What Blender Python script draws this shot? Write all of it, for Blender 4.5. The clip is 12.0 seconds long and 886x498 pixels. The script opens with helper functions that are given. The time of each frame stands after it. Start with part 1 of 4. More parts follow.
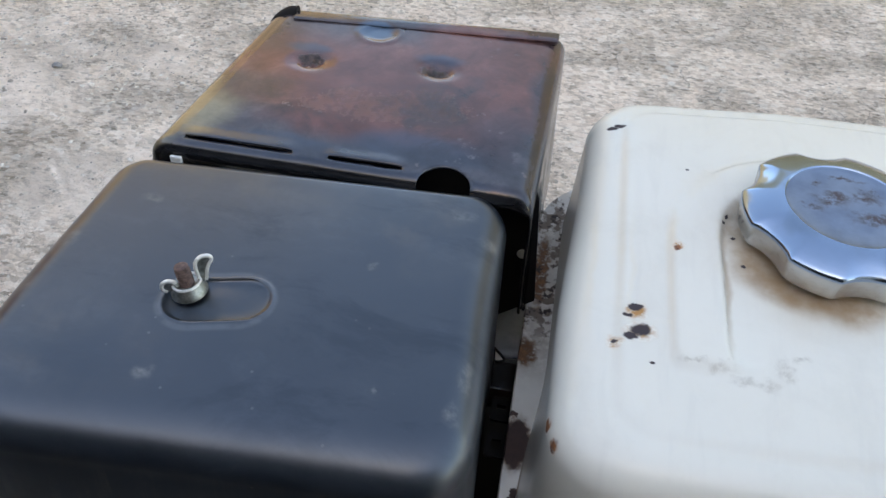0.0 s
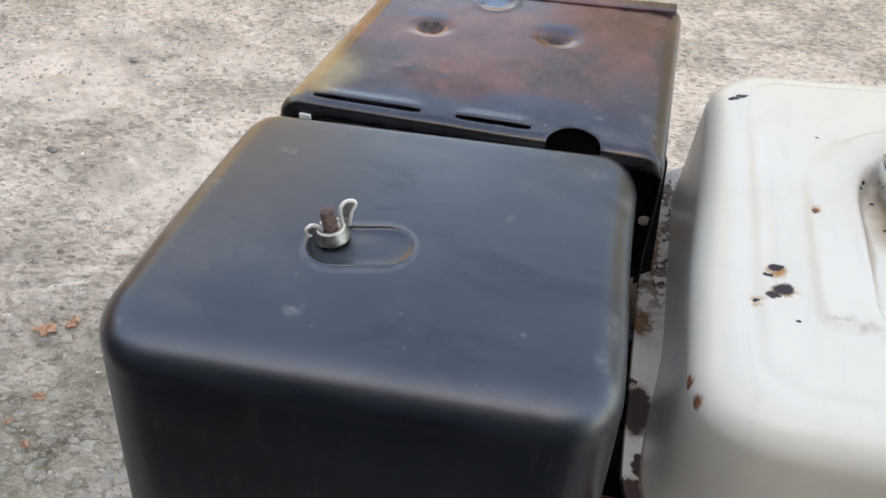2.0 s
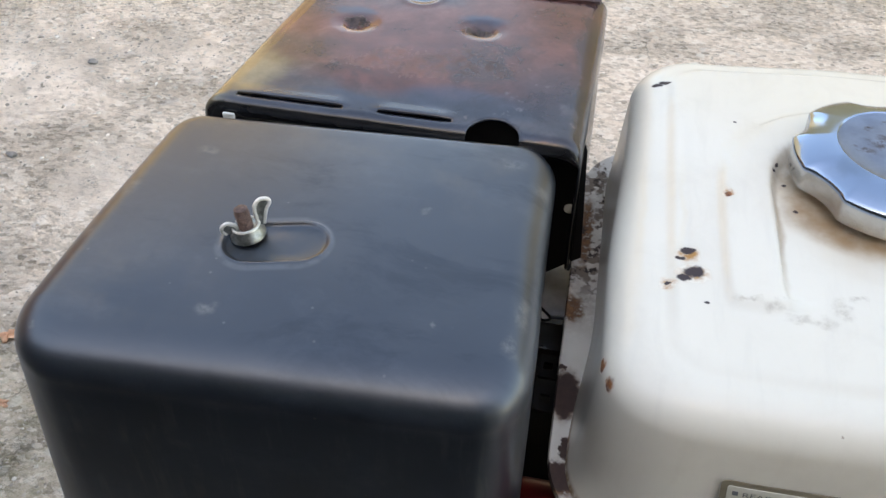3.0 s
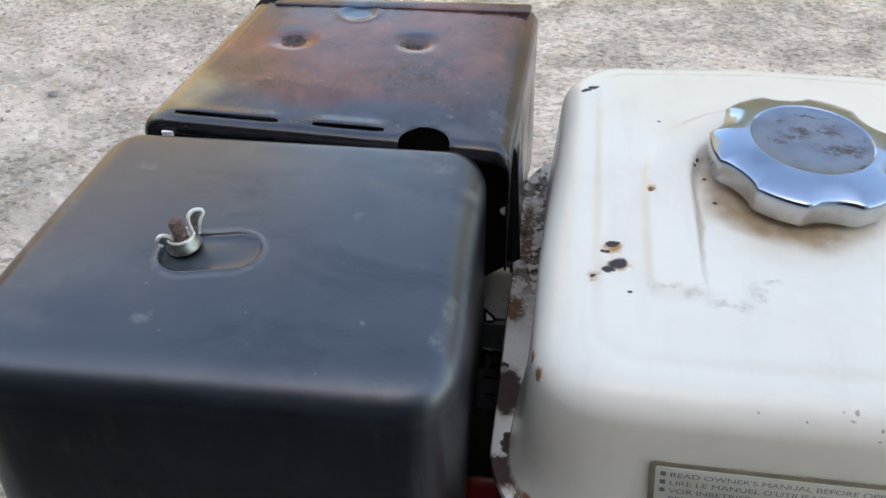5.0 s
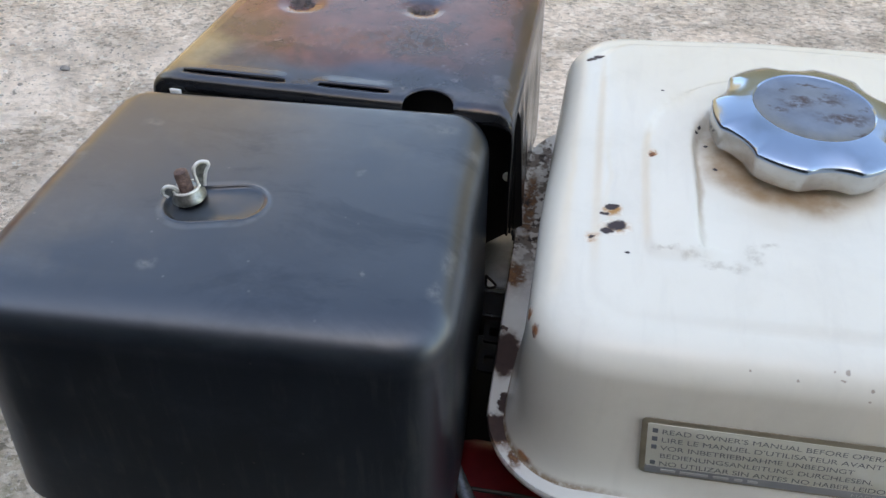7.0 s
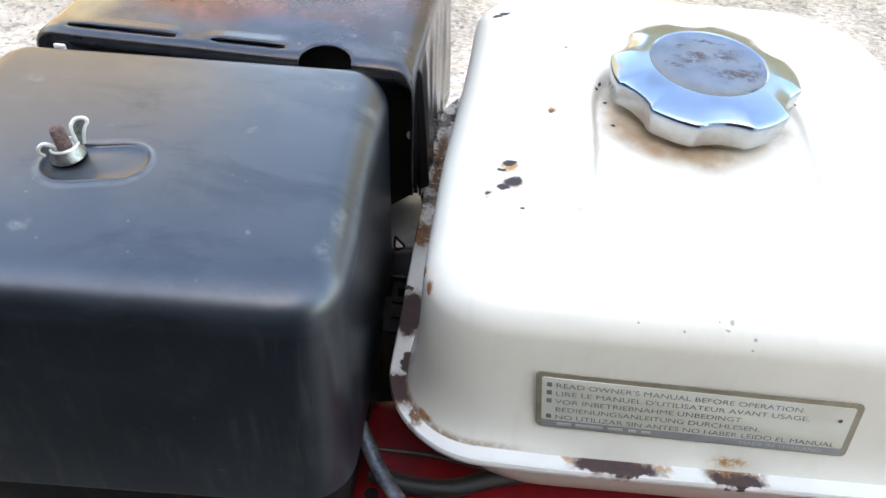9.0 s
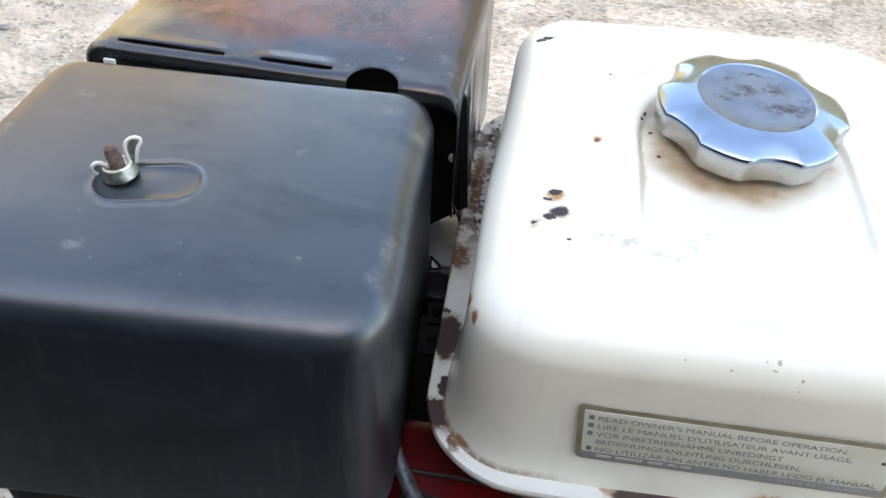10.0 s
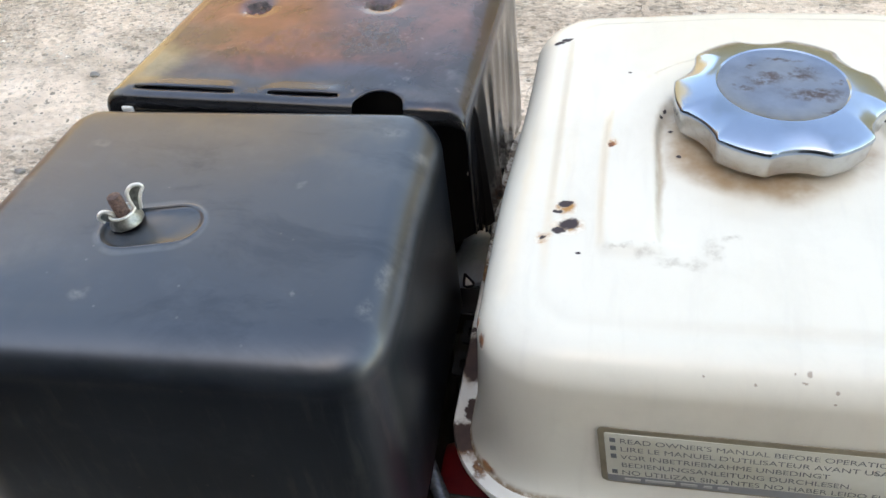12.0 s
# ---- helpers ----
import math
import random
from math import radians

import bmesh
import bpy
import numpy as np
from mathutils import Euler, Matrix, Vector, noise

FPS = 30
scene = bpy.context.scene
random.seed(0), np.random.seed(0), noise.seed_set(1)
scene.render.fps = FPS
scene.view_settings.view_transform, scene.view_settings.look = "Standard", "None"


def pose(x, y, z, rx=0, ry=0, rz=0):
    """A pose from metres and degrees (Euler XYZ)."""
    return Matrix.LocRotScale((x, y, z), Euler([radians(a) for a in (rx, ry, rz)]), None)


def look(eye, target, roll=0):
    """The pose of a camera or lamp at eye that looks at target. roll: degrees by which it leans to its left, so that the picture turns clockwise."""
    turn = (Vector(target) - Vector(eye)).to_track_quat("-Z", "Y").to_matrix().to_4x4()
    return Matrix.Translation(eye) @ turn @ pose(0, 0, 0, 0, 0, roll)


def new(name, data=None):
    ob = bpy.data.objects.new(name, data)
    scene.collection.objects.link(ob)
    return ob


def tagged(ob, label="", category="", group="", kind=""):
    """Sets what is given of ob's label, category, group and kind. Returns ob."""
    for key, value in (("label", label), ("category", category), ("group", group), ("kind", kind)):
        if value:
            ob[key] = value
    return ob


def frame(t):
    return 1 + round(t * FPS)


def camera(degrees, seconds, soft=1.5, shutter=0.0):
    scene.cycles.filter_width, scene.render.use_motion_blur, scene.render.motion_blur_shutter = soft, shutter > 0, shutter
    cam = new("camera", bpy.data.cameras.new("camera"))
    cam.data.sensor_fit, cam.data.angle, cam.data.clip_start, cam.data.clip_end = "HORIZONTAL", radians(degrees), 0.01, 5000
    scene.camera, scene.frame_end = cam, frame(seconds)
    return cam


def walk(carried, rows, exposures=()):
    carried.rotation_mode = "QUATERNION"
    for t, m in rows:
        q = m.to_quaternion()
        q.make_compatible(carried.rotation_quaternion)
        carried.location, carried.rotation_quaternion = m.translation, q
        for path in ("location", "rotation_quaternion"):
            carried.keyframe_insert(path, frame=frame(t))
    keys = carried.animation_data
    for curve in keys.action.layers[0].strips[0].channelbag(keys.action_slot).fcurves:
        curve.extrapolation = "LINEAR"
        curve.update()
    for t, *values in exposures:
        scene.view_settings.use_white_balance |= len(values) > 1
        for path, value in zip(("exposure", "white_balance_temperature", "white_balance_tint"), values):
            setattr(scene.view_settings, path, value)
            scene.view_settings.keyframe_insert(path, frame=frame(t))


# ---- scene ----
cam = camera(57.74, 12.0)
PATH = [
    (0, (-0.00221, 0.03920, 0.64005), (-0.04088, 0.32198, 0.35980), 3.75),
    (0.5, (-0.01651, 0.03381, 0.63325), (-0.06122, 0.31443, 0.35172), 3.56),
    (1, (-0.00968, 0.02474, 0.63045), (-0.06682, 0.30519, 0.35102), 1.33),
    (1.5, (-0.02709, 0.01946, 0.62823), (-0.08617, 0.30345, 0.35279), 2.82),
    (2, (-0.02841, 0.02115, 0.62510), (-0.08885, 0.30318, 0.34796), 2.07),
    (2.5, (-0.01513, 0.02739, 0.62219), (-0.07051, 0.30794, 0.34249), 1.75),
    (3, (-0.00780, 0.02298, 0.62826), (-0.05891, 0.30438, 0.34860), 1.48),
    (3.5, (-0.00789, 0.01950, 0.62607), (-0.05610, 0.30358, 0.34863), 1.46),
    (5.5, (0.01184, 0.01093, 0.63070), (-0.02825, 0.30184, 0.35911), 0.49),
    (6, (0.00843, 0.00671, 0.63033), (-0.03107, 0.29723, 0.35824), 1.29),
    (6.5, (0.01308, 0.00824, 0.63107), (-0.03206, 0.29757, 0.35858), 0.76),
    (7, (0.01281, 0.00589, 0.62520), (-0.03208, 0.29170, 0.34898), 1.18),
    (9, (0.02873, 0.00800, 0.62069), (0.01319, 0.28702, 0.33450), 4.43),
    (9.5, (0.01896, 0.01291, 0.62201), (0.00492, 0.28962, 0.33351), 6.17),
    (10, (0.01630, 0.01198, 0.62564), (-0.00438, 0.29154, 0.34030), 5.48),
    (10.5, (0.02623, 0.01009, 0.62365), (0.00045, 0.28933, 0.33842), 3.18),
    (11, (0.03520, 0.01022, 0.62012), (0.01103, 0.28666, 0.33204), 2.09),
    (11.5, (0.02458, 0.01754, 0.61884), (-0.00942, 0.29469, 0.33242), 1.76),
    (12, (0.04616, 0.02622, 0.62481), (-0.02574, 0.29876, 0.34100), -6.04),
]
walk(cam, [(t, look(eye, target, roll)) for t, eye, target, roll in PATH], [(0, 2.31, 9450, 10.5), (0.6, 2.41, 10350, 12), (2, 2.55, 11050, 12.5), (3.5, 2.63, 10450, 12), (5.5, 2.45, 9750, 11.5), (7.2, 2.45, 9750, 11.5), (9, 3.24, 9850, 10.5), (10.5, 2.93, 10300, 10.5), (11.5, 3.08, 10500, 10.5), (12, 2.80, 11100, 11)])

# ---------------------------------------------------------------- world and light
world = bpy.data.worlds.new("sky")
scene.world = world
world.use_nodes = True
wn = world.node_tree
sky = wn.nodes.new("ShaderNodeTexSky")
sky.sky_type = "NISHITA"
sky.sun_disc = False
sky.sun_elevation, sky.sun_rotation = radians(40), radians(180)
sky.air_density, sky.dust_density, sky.ozone_density = 1.0, 1.2, 2.4
wn.links.new(sky.outputs[0], wn.nodes["Background"].inputs[0])
wn.nodes["Background"].inputs[1].default_value = 0.15
sun = new("sun", bpy.data.lights.new("sun", "SUN"))
sun.data.energy, sun.data.angle, sun.data.color = 2.0, radians(0.5), (1.0, 0.95, 0.87)
sun.matrix_world = look((0.0, -7.66, 6.43), (0.0, 0.0, 0.0))


# ---------------------------------------------------------------- node helpers
class Mat:
    """A principled material with short ways to add nodes."""

    def __init__(self, name, rough=0.5, metal=0.0, spec=0.5):
        self.mat = bpy.data.materials.new(name)
        self.mat.use_nodes = True
        self.nt = self.mat.node_tree
        self.bsdf = self.nt.nodes["Principled BSDF"]
        self.bsdf.inputs["Roughness"].default_value = rough
        self.bsdf.inputs["Metallic"].default_value = metal
        self.bsdf.inputs["Specular IOR Level"].default_value = spec
        self.pos = self.nt.nodes.new("ShaderNodeTexCoord").outputs["Object"]

    def put(self, socket, value):
        if isinstance(value, bpy.types.NodeSocket):
            self.nt.links.new(value, socket)
        elif isinstance(value, (tuple, list)) and len(value) == 3 and socket.type == "RGBA":
            socket.default_value = (*value, 1)
        else:
            socket.default_value = value

    def set(self, **kw):
        names = dict(color="Base Color", rough="Roughness", metal="Metallic", normal="Normal", coat="Coat Weight", coat_rough="Coat Roughness", spec="Specular IOR Level", tint="Specular Tint")
        for key, value in kw.items():
            self.put(self.bsdf.inputs[names[key]], value)
        return self

    def noise(self, scale, detail=4.0, rough=0.55, distort=0.0, vec=None):
        n = self.nt.nodes.new("ShaderNodeTexNoise")
        self.put(n.inputs["Vector"], vec or self.pos)
        self.put(n.inputs["Scale"], scale)
        self.put(n.inputs["Detail"], detail)
        self.put(n.inputs["Roughness"], rough)
        self.put(n.inputs["Distortion"], distort)
        return n.outputs["Fac"]

    def noise_vec(self, scale, amount, vec=None):
        n = self.nt.nodes.new("ShaderNodeTexNoise")
        self.put(n.inputs["Vector"], vec or self.pos)
        self.put(n.inputs["Scale"], scale)
        self.put(n.inputs["Detail"], 4.0)
        off = self.vec("SUBTRACT", n.outputs["Color"], (0.5, 0.5, 0.5))
        return self.vec("ADD", vec or self.pos, self.vec("MULTIPLY", off, (amount,) * 3))

    def cells(self, scale, feature="F1", vec=None, out="Distance"):
        n = self.nt.nodes.new("ShaderNodeTexVoronoi")
        n.feature = feature
        self.put(n.inputs["Vector"], vec or self.pos)
        self.put(n.inputs["Scale"], scale)
        return n.outputs[out]

    def vec(self, op, a, b=None):
        n = self.nt.nodes.new("ShaderNodeVectorMath")
        n.operation = op
        self.put(n.inputs[0], a)
        if b is not None:
            self.put(n.inputs[1], b)
        return n.outputs["Value"] if op in ("LENGTH", "DISTANCE") else n.outputs["Vector"]

    def math(self, op, a, b=0.0, clamp=False):
        n = self.nt.nodes.new("ShaderNodeMath")
        n.operation, n.use_clamp = op, clamp
        self.put(n.inputs[0], a)
        self.put(n.inputs[1], b)
        return n.outputs[0]

    def span(self, value, lo, hi, a=0.0, b=1.0):
        n = self.nt.nodes.new("ShaderNodeMapRange")
        n.interpolation_type = "SMOOTHSTEP"
        for i, v in enumerate((value, lo, hi, a, b)):
            self.put(n.inputs[i], v)
        return n.outputs[0]

    def blend(self, value, a, b):
        """From a to b along value, with no bends."""
        return self.math("ADD", a, self.math("MULTIPLY", value, b - a))

    def ramp(self, fac, *stops):
        n = self.nt.nodes.new("ShaderNodeValToRGB")
        el = n.color_ramp.elements
        while len(el) < len(stops):
            el.new(0.5)
        for e, (p, c) in zip(el, stops):
            e.position, e.color = p, (*c, 1)
        self.put(n.inputs[0], fac)
        return n.outputs[0]

    def mix(self, fac, a, b, how="MIX"):
        n = self.nt.nodes.new("ShaderNodeMix")
        n.data_type, n.blend_type = "RGBA", how
        self.put(n.inputs[0], fac)
        self.put(n.inputs[6], a)
        self.put(n.inputs[7], b)
        return n.outputs[2]

    def bump(self, height, strength=0.3, dist=0.001, base=None):
        n = self.nt.nodes.new("ShaderNodeBump")
        self.put(n.inputs["Strength"], strength)
        self.put(n.inputs["Distance"], dist)
        self.put(n.inputs["Height"], height)
        if base is not None:
            self.put(n.inputs["Normal"], base)
        self.nt.links.new(n.outputs[0], self.bsdf.inputs["Normal"])
        return n.outputs[0]

    def spots(self, places, vec, soft=0.5):
        """One mask of patches: each (x, y, z, rx, ry, rz), with its edge broken by the noise in vec."""
        total = None
        for x, y, z, rx, ry, rz in places:
            d = self.vec("LENGTH", self.vec("MULTIPLY", self.vec("SUBTRACT", vec, (x, y, z)), (1 / rx, 1 / ry, 1 / rz)))
            m = self.span(d, 1.0, 1.0 - soft)
            total = m if total is None else self.math("MAXIMUM", total, m)
        return total

    def axis(self, i):
        n = self.nt.nodes.new("ShaderNodeSeparateXYZ")
        self.put(n.inputs[0], self.pos)
        return n.outputs[i]


# ---------------------------------------------------------------- materials
def concrete():
    """Worn yard concrete: beige skin, gritty greenish-grey bare areas, pale chips and dark pits."""
    m = Mat("weathered_concrete", 0.9, spec=0.3)
    flow = m.vec("MULTIPLY", m.pos, (0.85, 1.1, 1.0))
    v = m.noise_vec(9, 0.05, vec=flow)
    big = m.noise(2.2, 6, 0.65)
    patch = m.span(m.noise(7, 9, 0.78, 0.5, vec=flow), 0.40, 0.60)
    skin = m.noise(16, 10, 0.82, 0.3, vec=v)
    mid = m.noise(48, 7, 0.8, vec=v)
    fine = m.noise(130, 5, 0.85, vec=flow)
    grit = m.noise(330, 3, 0.75)
    bare = m.ramp(skin, (0.36, (0.52, 0.44, 0.345)), (0.48, (0.70, 0.60, 0.485)), (0.58, (0.86, 0.755, 0.63)))
    smooth = m.ramp(skin, (0.36, (0.74, 0.615, 0.51)), (0.48, (0.88, 0.75, 0.635)), (0.58, (0.95, 0.83, 0.715)))
    col = m.mix(patch, bare, smooth)
    col = m.mix(m.span(big, 0.42, 0.64, 0.0, 0.3), col, (0.78, 0.67, 0.56))
    col = m.mix(m.span(mid, 0.52, 0.60, 0.0, 0.6), col, (0.84, 0.77, 0.68))
    less = m.math("SUBTRACT", 1.0, m.math("MULTIPLY", patch, 0.5))
    col = m.mix(m.math("MULTIPLY", m.span(mid, 0.46, 0.39, 0.0, 0.5), less), col, (0.26, 0.225, 0.175))
    col = m.mix(m.math("MULTIPLY", m.span(fine, 0.47, 0.40, 0.0, 0.85), less), col, (0.15, 0.13, 0.105))
    col = m.mix(m.span(fine, 0.53, 0.60, 0.0, 0.8), col, (0.92, 0.86, 0.78))
    col = m.mix(m.math("MULTIPLY", m.span(grit, 0.47, 0.37, 0.0, 0.9), less), col, (0.17, 0.15, 0.12))
    col = m.mix(m.span(grit, 0.54, 0.63, 0.0, 0.75), col, (0.92, 0.86, 0.79))
    # a mosaic of broken chips, each of its own tone
    for size, amount, wob in ((70, 0.16, 0.014), (200, 0.62, 0.005)):
        lay = m.vec("MULTIPLY", m.noise_vec(size * 1.3, wob), (0.62, 1.15, 1.0))
        tone = m.cells(size, vec=lay, out="Color")
        col = m.mix(amount, col, m.ramp(tone, (0.08, (0.22, 0.185, 0.145)), (0.28, (0.60, 0.51, 0.42)), (0.55, (0.86, 0.74, 0.63)), (0.85, (1.0, 0.93, 0.84))))
    # long pale chips and small dark ones pressed into the skin
    lie = m.vec("MULTIPLY", m.noise_vec(25, 0.02), (0.60, 1.4, 1.0))
    kind = m.cells(120, vec=lie, out="Color")
    body = m.span(m.cells(120, vec=lie), 0.30, 0.20)
    where = m.span(m.noise(6, 6, 0.7), 0.38, 0.60, 0.25, 1.0)
    col = m.mix(m.math("MULTIPLY", m.math("MULTIPLY", body, m.span(kind, 0.58, 0.61)), where), col, (0.93, 0.88, 0.80))
    col = m.mix(m.math("MULTIPLY", m.math("MULTIPLY", body, m.span(kind, 0.40, 0.37)), 0.22), col, (0.27, 0.24, 0.205))
    # larger light stones
    vc = m.noise_vec(60, 0.012)
    lone = m.math("MULTIPLY", m.span(m.cells(48, vec=vc), 0.36, 0.24), m.span(m.cells(48, vec=vc, out="Color"), 0.68, 0.71))
    rough_ground = m.spots([(-0.92, 1.08, 0, 0.30, 0.10, 1), (-0.42, 0.52, 0, 0.10, 0.06, 1)], m.noise_vec(9, 0.15), 0.7)
    lone = m.math("MULTIPLY", lone, m.math("MAXIMUM", rough_ground, m.span(m.noise(5, 4), 0.46, 0.58)))
    col = m.mix(m.math("MULTIPLY", lone, 0.8), col, (0.86, 0.82, 0.75))
    # bluish-grey blots and a mossy tinge at the side of the yard
    blot = m.span(m.noise(23, 3, 0.5), 0.66, 0.74)
    col = m.mix(m.math("MULTIPLY", blot, 0.3), col, (0.34, 0.34, 0.37))
    moss = m.spots([(-0.47, 0.29, 0, 0.20, 0.24, 1)], m.noise_vec(7, 0.25), 0.8)
    col = m.mix(m.math("MULTIPLY", m.math("MULTIPLY", moss, m.span(mid, 0.3, 0.7)), 0.7), col, (0.27, 0.26, 0.14))
    # thin skin with pale even patches, its broken edges and hair cracks
    pale = m.math("MULTIPLY", m.spots([(-0.78, 0.86, 0, 0.20, 0.16, 1), (-0.66, 0.98, 0, 0.22, 0.06, 1), (-0.52, 0.70, 0, 0.10, 0.12, 1)], m.noise_vec(11, 0.22), 0.7), m.span(mid, 0.36, 0.56, 0.25, 0.75))
    col = m.mix(pale, col, (0.98, 0.87, 0.765))
    rag = m.noise(30, 8, 0.75, 0.4, vec=v)
    lip = m.math("MULTIPLY", m.span(m.math("ABSOLUTE", m.math("SUBTRACT", rag, 0.5)), 0.012, 0.003), m.span(m.noise(19, 4), 0.45, 0.60))
    col = m.mix(m.math("MULTIPLY", lip, 0.6), col, (0.24, 0.21, 0.165))
    hair = m.span(m.cells(8, "DISTANCE_TO_EDGE", vec=m.noise_vec(16, 0.09)), 0.012, 0.003)
    hair = m.math("MULTIPLY", hair, m.span(m.noise(5, 3), 0.50, 0.60))
    col = m.mix(m.math("MULTIPLY", hair, 0.55), col, (0.22, 0.19, 0.15))
    col = m.mix(1.0, col, (0.95, 0.93, 0.915), "MULTIPLY")
    m.set(color=col, rough=m.span(fine, 0.2, 0.8, 0.82, 0.97))
    h = m.math("ADD", m.math("MULTIPLY", mid, 1.2), m.math("ADD", m.math("MULTIPLY", fine, 0.9), m.math("MULTIPLY", grit, 0.4)))
    h = m.math("SUBTRACT", m.math("ADD", h, m.math("MULTIPLY", m.math("MAXIMUM", lone, body), 0.2)), m.math("MULTIPLY", m.math("MAXIMUM", lip, hair), 0.35))
    m.bump(h, m.span(patch, 0.0, 1.0, 0.9, 0.6), 0.009)
    return m.mat


def stone():
    m = Mat("stone_chip", 0.85)
    info = m.nt.nodes.new("ShaderNodeNewGeometry").outputs["Random Per Island"]
    col = m.ramp(info, (0.0, (0.22, 0.19, 0.155)), (0.25, (0.36, 0.31, 0.255)), (0.5, (0.52, 0.45, 0.375)), (0.8, (0.64, 0.57, 0.485)), (1.0, (0.80, 0.74, 0.66)))
    m.set(color=m.mix(m.math("MULTIPLY", m.noise(300), 0.35), col, (0.45, 0.42, 0.38)))
    m.bump(m.noise(500), 0.4, 0.001)
    return m.mat


def dark_stone():
    m = Mat("slate_chip", 0.7)
    m.set(color=m.ramp(m.noise(200), (0.3, (0.16, 0.155, 0.15)), (0.7, (0.29, 0.28, 0.27))))
    m.bump(m.noise(400), 0.4, 0.001)
    return m.mat


def leaf():
    m = Mat("dry_leaf", 0.75)
    m.set(color=m.ramp(m.noise(130), (0.3, (0.42, 0.20, 0.11)), (0.55, (0.66, 0.37, 0.24)), (0.75, (0.78, 0.52, 0.38))))
    m.bump(m.noise(300), 0.5, 0.001)
    return m.mat


def black_cover():
    """Satin black paint, bloomed grey by weather, scuffed on its edges."""
    m = Mat("satin_black_paint", 0.42, spec=0.97)
    v = m.noise_vec(30, 0.005)
    cloud = m.noise(22, 2, 0.5, vec=v)
    fine = m.noise(260, 4, 0.7)
    col = m.ramp(cloud, (0.3, (0.0042, 0.0062, 0.0092)), (0.7, (0.0090, 0.0125, 0.0175)))
    haze = m.span(m.noise(40, 4, 0.6, 0.2), 0.40, 0.66)
    # brownish reflections of the ochre wall, put into the cover's colour
    warm_reflection = m.spots([(-0.095, 0.240, 0.455, 0.055, 0.011, 0.05), (-0.035, 0.245, 0.455, 0.035, 0.010, 0.05), (-0.153, 0.20, 0.452, 0.012, 0.075, 0.05), (-0.13, 0.165, 0.455, 0.04, 0.025, 0.05), (-0.05, 0.225, 0.455, 0.04, 0.018, 0.05)], m.noise_vec(45, 0.035), 0.95)
    col = m.mix(m.math("MULTIPLY", m.math("MULTIPLY", warm_reflection, haze), 0.26), col, (0.135, 0.098, 0.060))
    olive = m.math("MULTIPLY", m.span(m.noise(14, 5, 0.6, 0.2), 0.48, 0.68), haze)
    col = m.mix(m.math("MULTIPLY", m.math("MULTIPLY", olive, m.span(m.axis(2), 0.440, 0.452)), 0.10), col, (0.085, 0.080, 0.060))
    # dusty film on the rounded edge of the side
    film = m.math("MULTIPLY", m.span(m.axis(0), -0.1480, -0.1550), m.span(m.axis(2), 0.440, 0.449))
    col = m.mix(m.math("MULTIPLY", m.math("MULTIPLY", film, m.span(m.noise(70, 6, 0.7), 0.35, 0.62)), 0.28), col, (0.13, 0.13, 0.105))
    vs = m.noise_vec(190, 0.006)
    scuff = m.spots([(-0.1000, 0.1580, 0.4570, 0.0045, 0.0034, 0.01), (-0.0140, 0.1630, 0.4545, 0.0030, 0.0060, 0.006), (-0.0122, 0.1765, 0.4540, 0.0026, 0.0085, 0.006),
                     (-0.0130, 0.2320, 0.4550, 0.0060, 0.0050, 0.01), (-0.0240, 0.2410, 0.4565, 0.0080, 0.0040, 0.01), (-0.1460, 0.2020, 0.4550, 0.0045, 0.0065, 0.01), (-0.1490, 0.1820, 0.4550, 0.0035, 0.0050, 0.01),
                     (-0.1460, 0.1430, 0.4545, 0.0022, 0.0018, 0.01), (-0.1280, 0.2260, 0.4565, 0.0050, 0.0030, 0.01), (-0.0480, 0.2110, 0.4565, 0.0030, 0.0030, 0.01), (-0.0360, 0.1650, 0.4565, 0.0014, 0.0014, 0.01)], vs, 0.9)
    scuff = m.math("MULTIPLY", scuff, m.span(fine, 0.3, 0.7))
    col = m.mix(m.math("MULTIPLY", scuff, 0.5), col, (0.24, 0.23, 0.21))
    speck = m.math("MULTIPLY", m.span(m.cells(110), 0.07, 0.03), m.span(m.noise(9), 0.5, 0.62))
    col = m.mix(m.math("MULTIPLY", speck, 0.35), col, (0.20, 0.19, 0.17))
    flat = m.vec("SUBTRACT", m.pos, (-0.0895, 0.1862, 0.4565))
    sep = m.nt.nodes.new("ShaderNodeSeparateXYZ")
    m.put(sep.inputs[0], flat)
    along = m.math("MAXIMUM", m.math("SUBTRACT", m.math("ABSOLUTE", m.math("ADD", sep.outputs[0], m.math("MULTIPLY", sep.outputs[1], 0.268))), 0.0070), 0.0)
    across = m.math("SUBTRACT", sep.outputs[1], m.math("MULTIPLY", sep.outputs[0], 0.268))
    far = m.math("SQRT", m.math("ADD", m.math("MULTIPLY", along, along), m.math("MULTIPLY", across, across)))
    worn = m.span(m.math("ABSOLUTE", m.math("SUBTRACT", far, 0.0106)), 0.0019, 0.0003)
    worn = m.math("MULTIPLY", m.math("MULTIPLY", worn, m.span(m.axis(2), 0.45, 0.455)), m.span(m.noise(140), 0.3, 0.6))
    col = m.mix(m.math("MULTIPLY", worn, 0.24), col, (0.22, 0.22, 0.22))
    # shade inside the pressed oval, put into the colour
    oval_shade = m.math("MULTIPLY", m.span(far, 0.0100, 0.0085), m.span(m.axis(2), 0.45, 0.455))
    col = m.mix(m.math("MULTIPLY", oval_shade, 0.75), col, (0.006, 0.0068, 0.008))
    tan = m.spots([(-0.090, 0.1905, 0.4553, 0.010, 0.0045, 0.01)], m.noise_vec(150, 0.007), 0.9)
    col = m.mix(m.math("MULTIPLY", tan, 0.4), col, (0.12, 0.075, 0.045))
    dust = m.math("MULTIPLY", m.span(m.noise(20, 2, 0.5), 0.42, 0.70), 0.03)
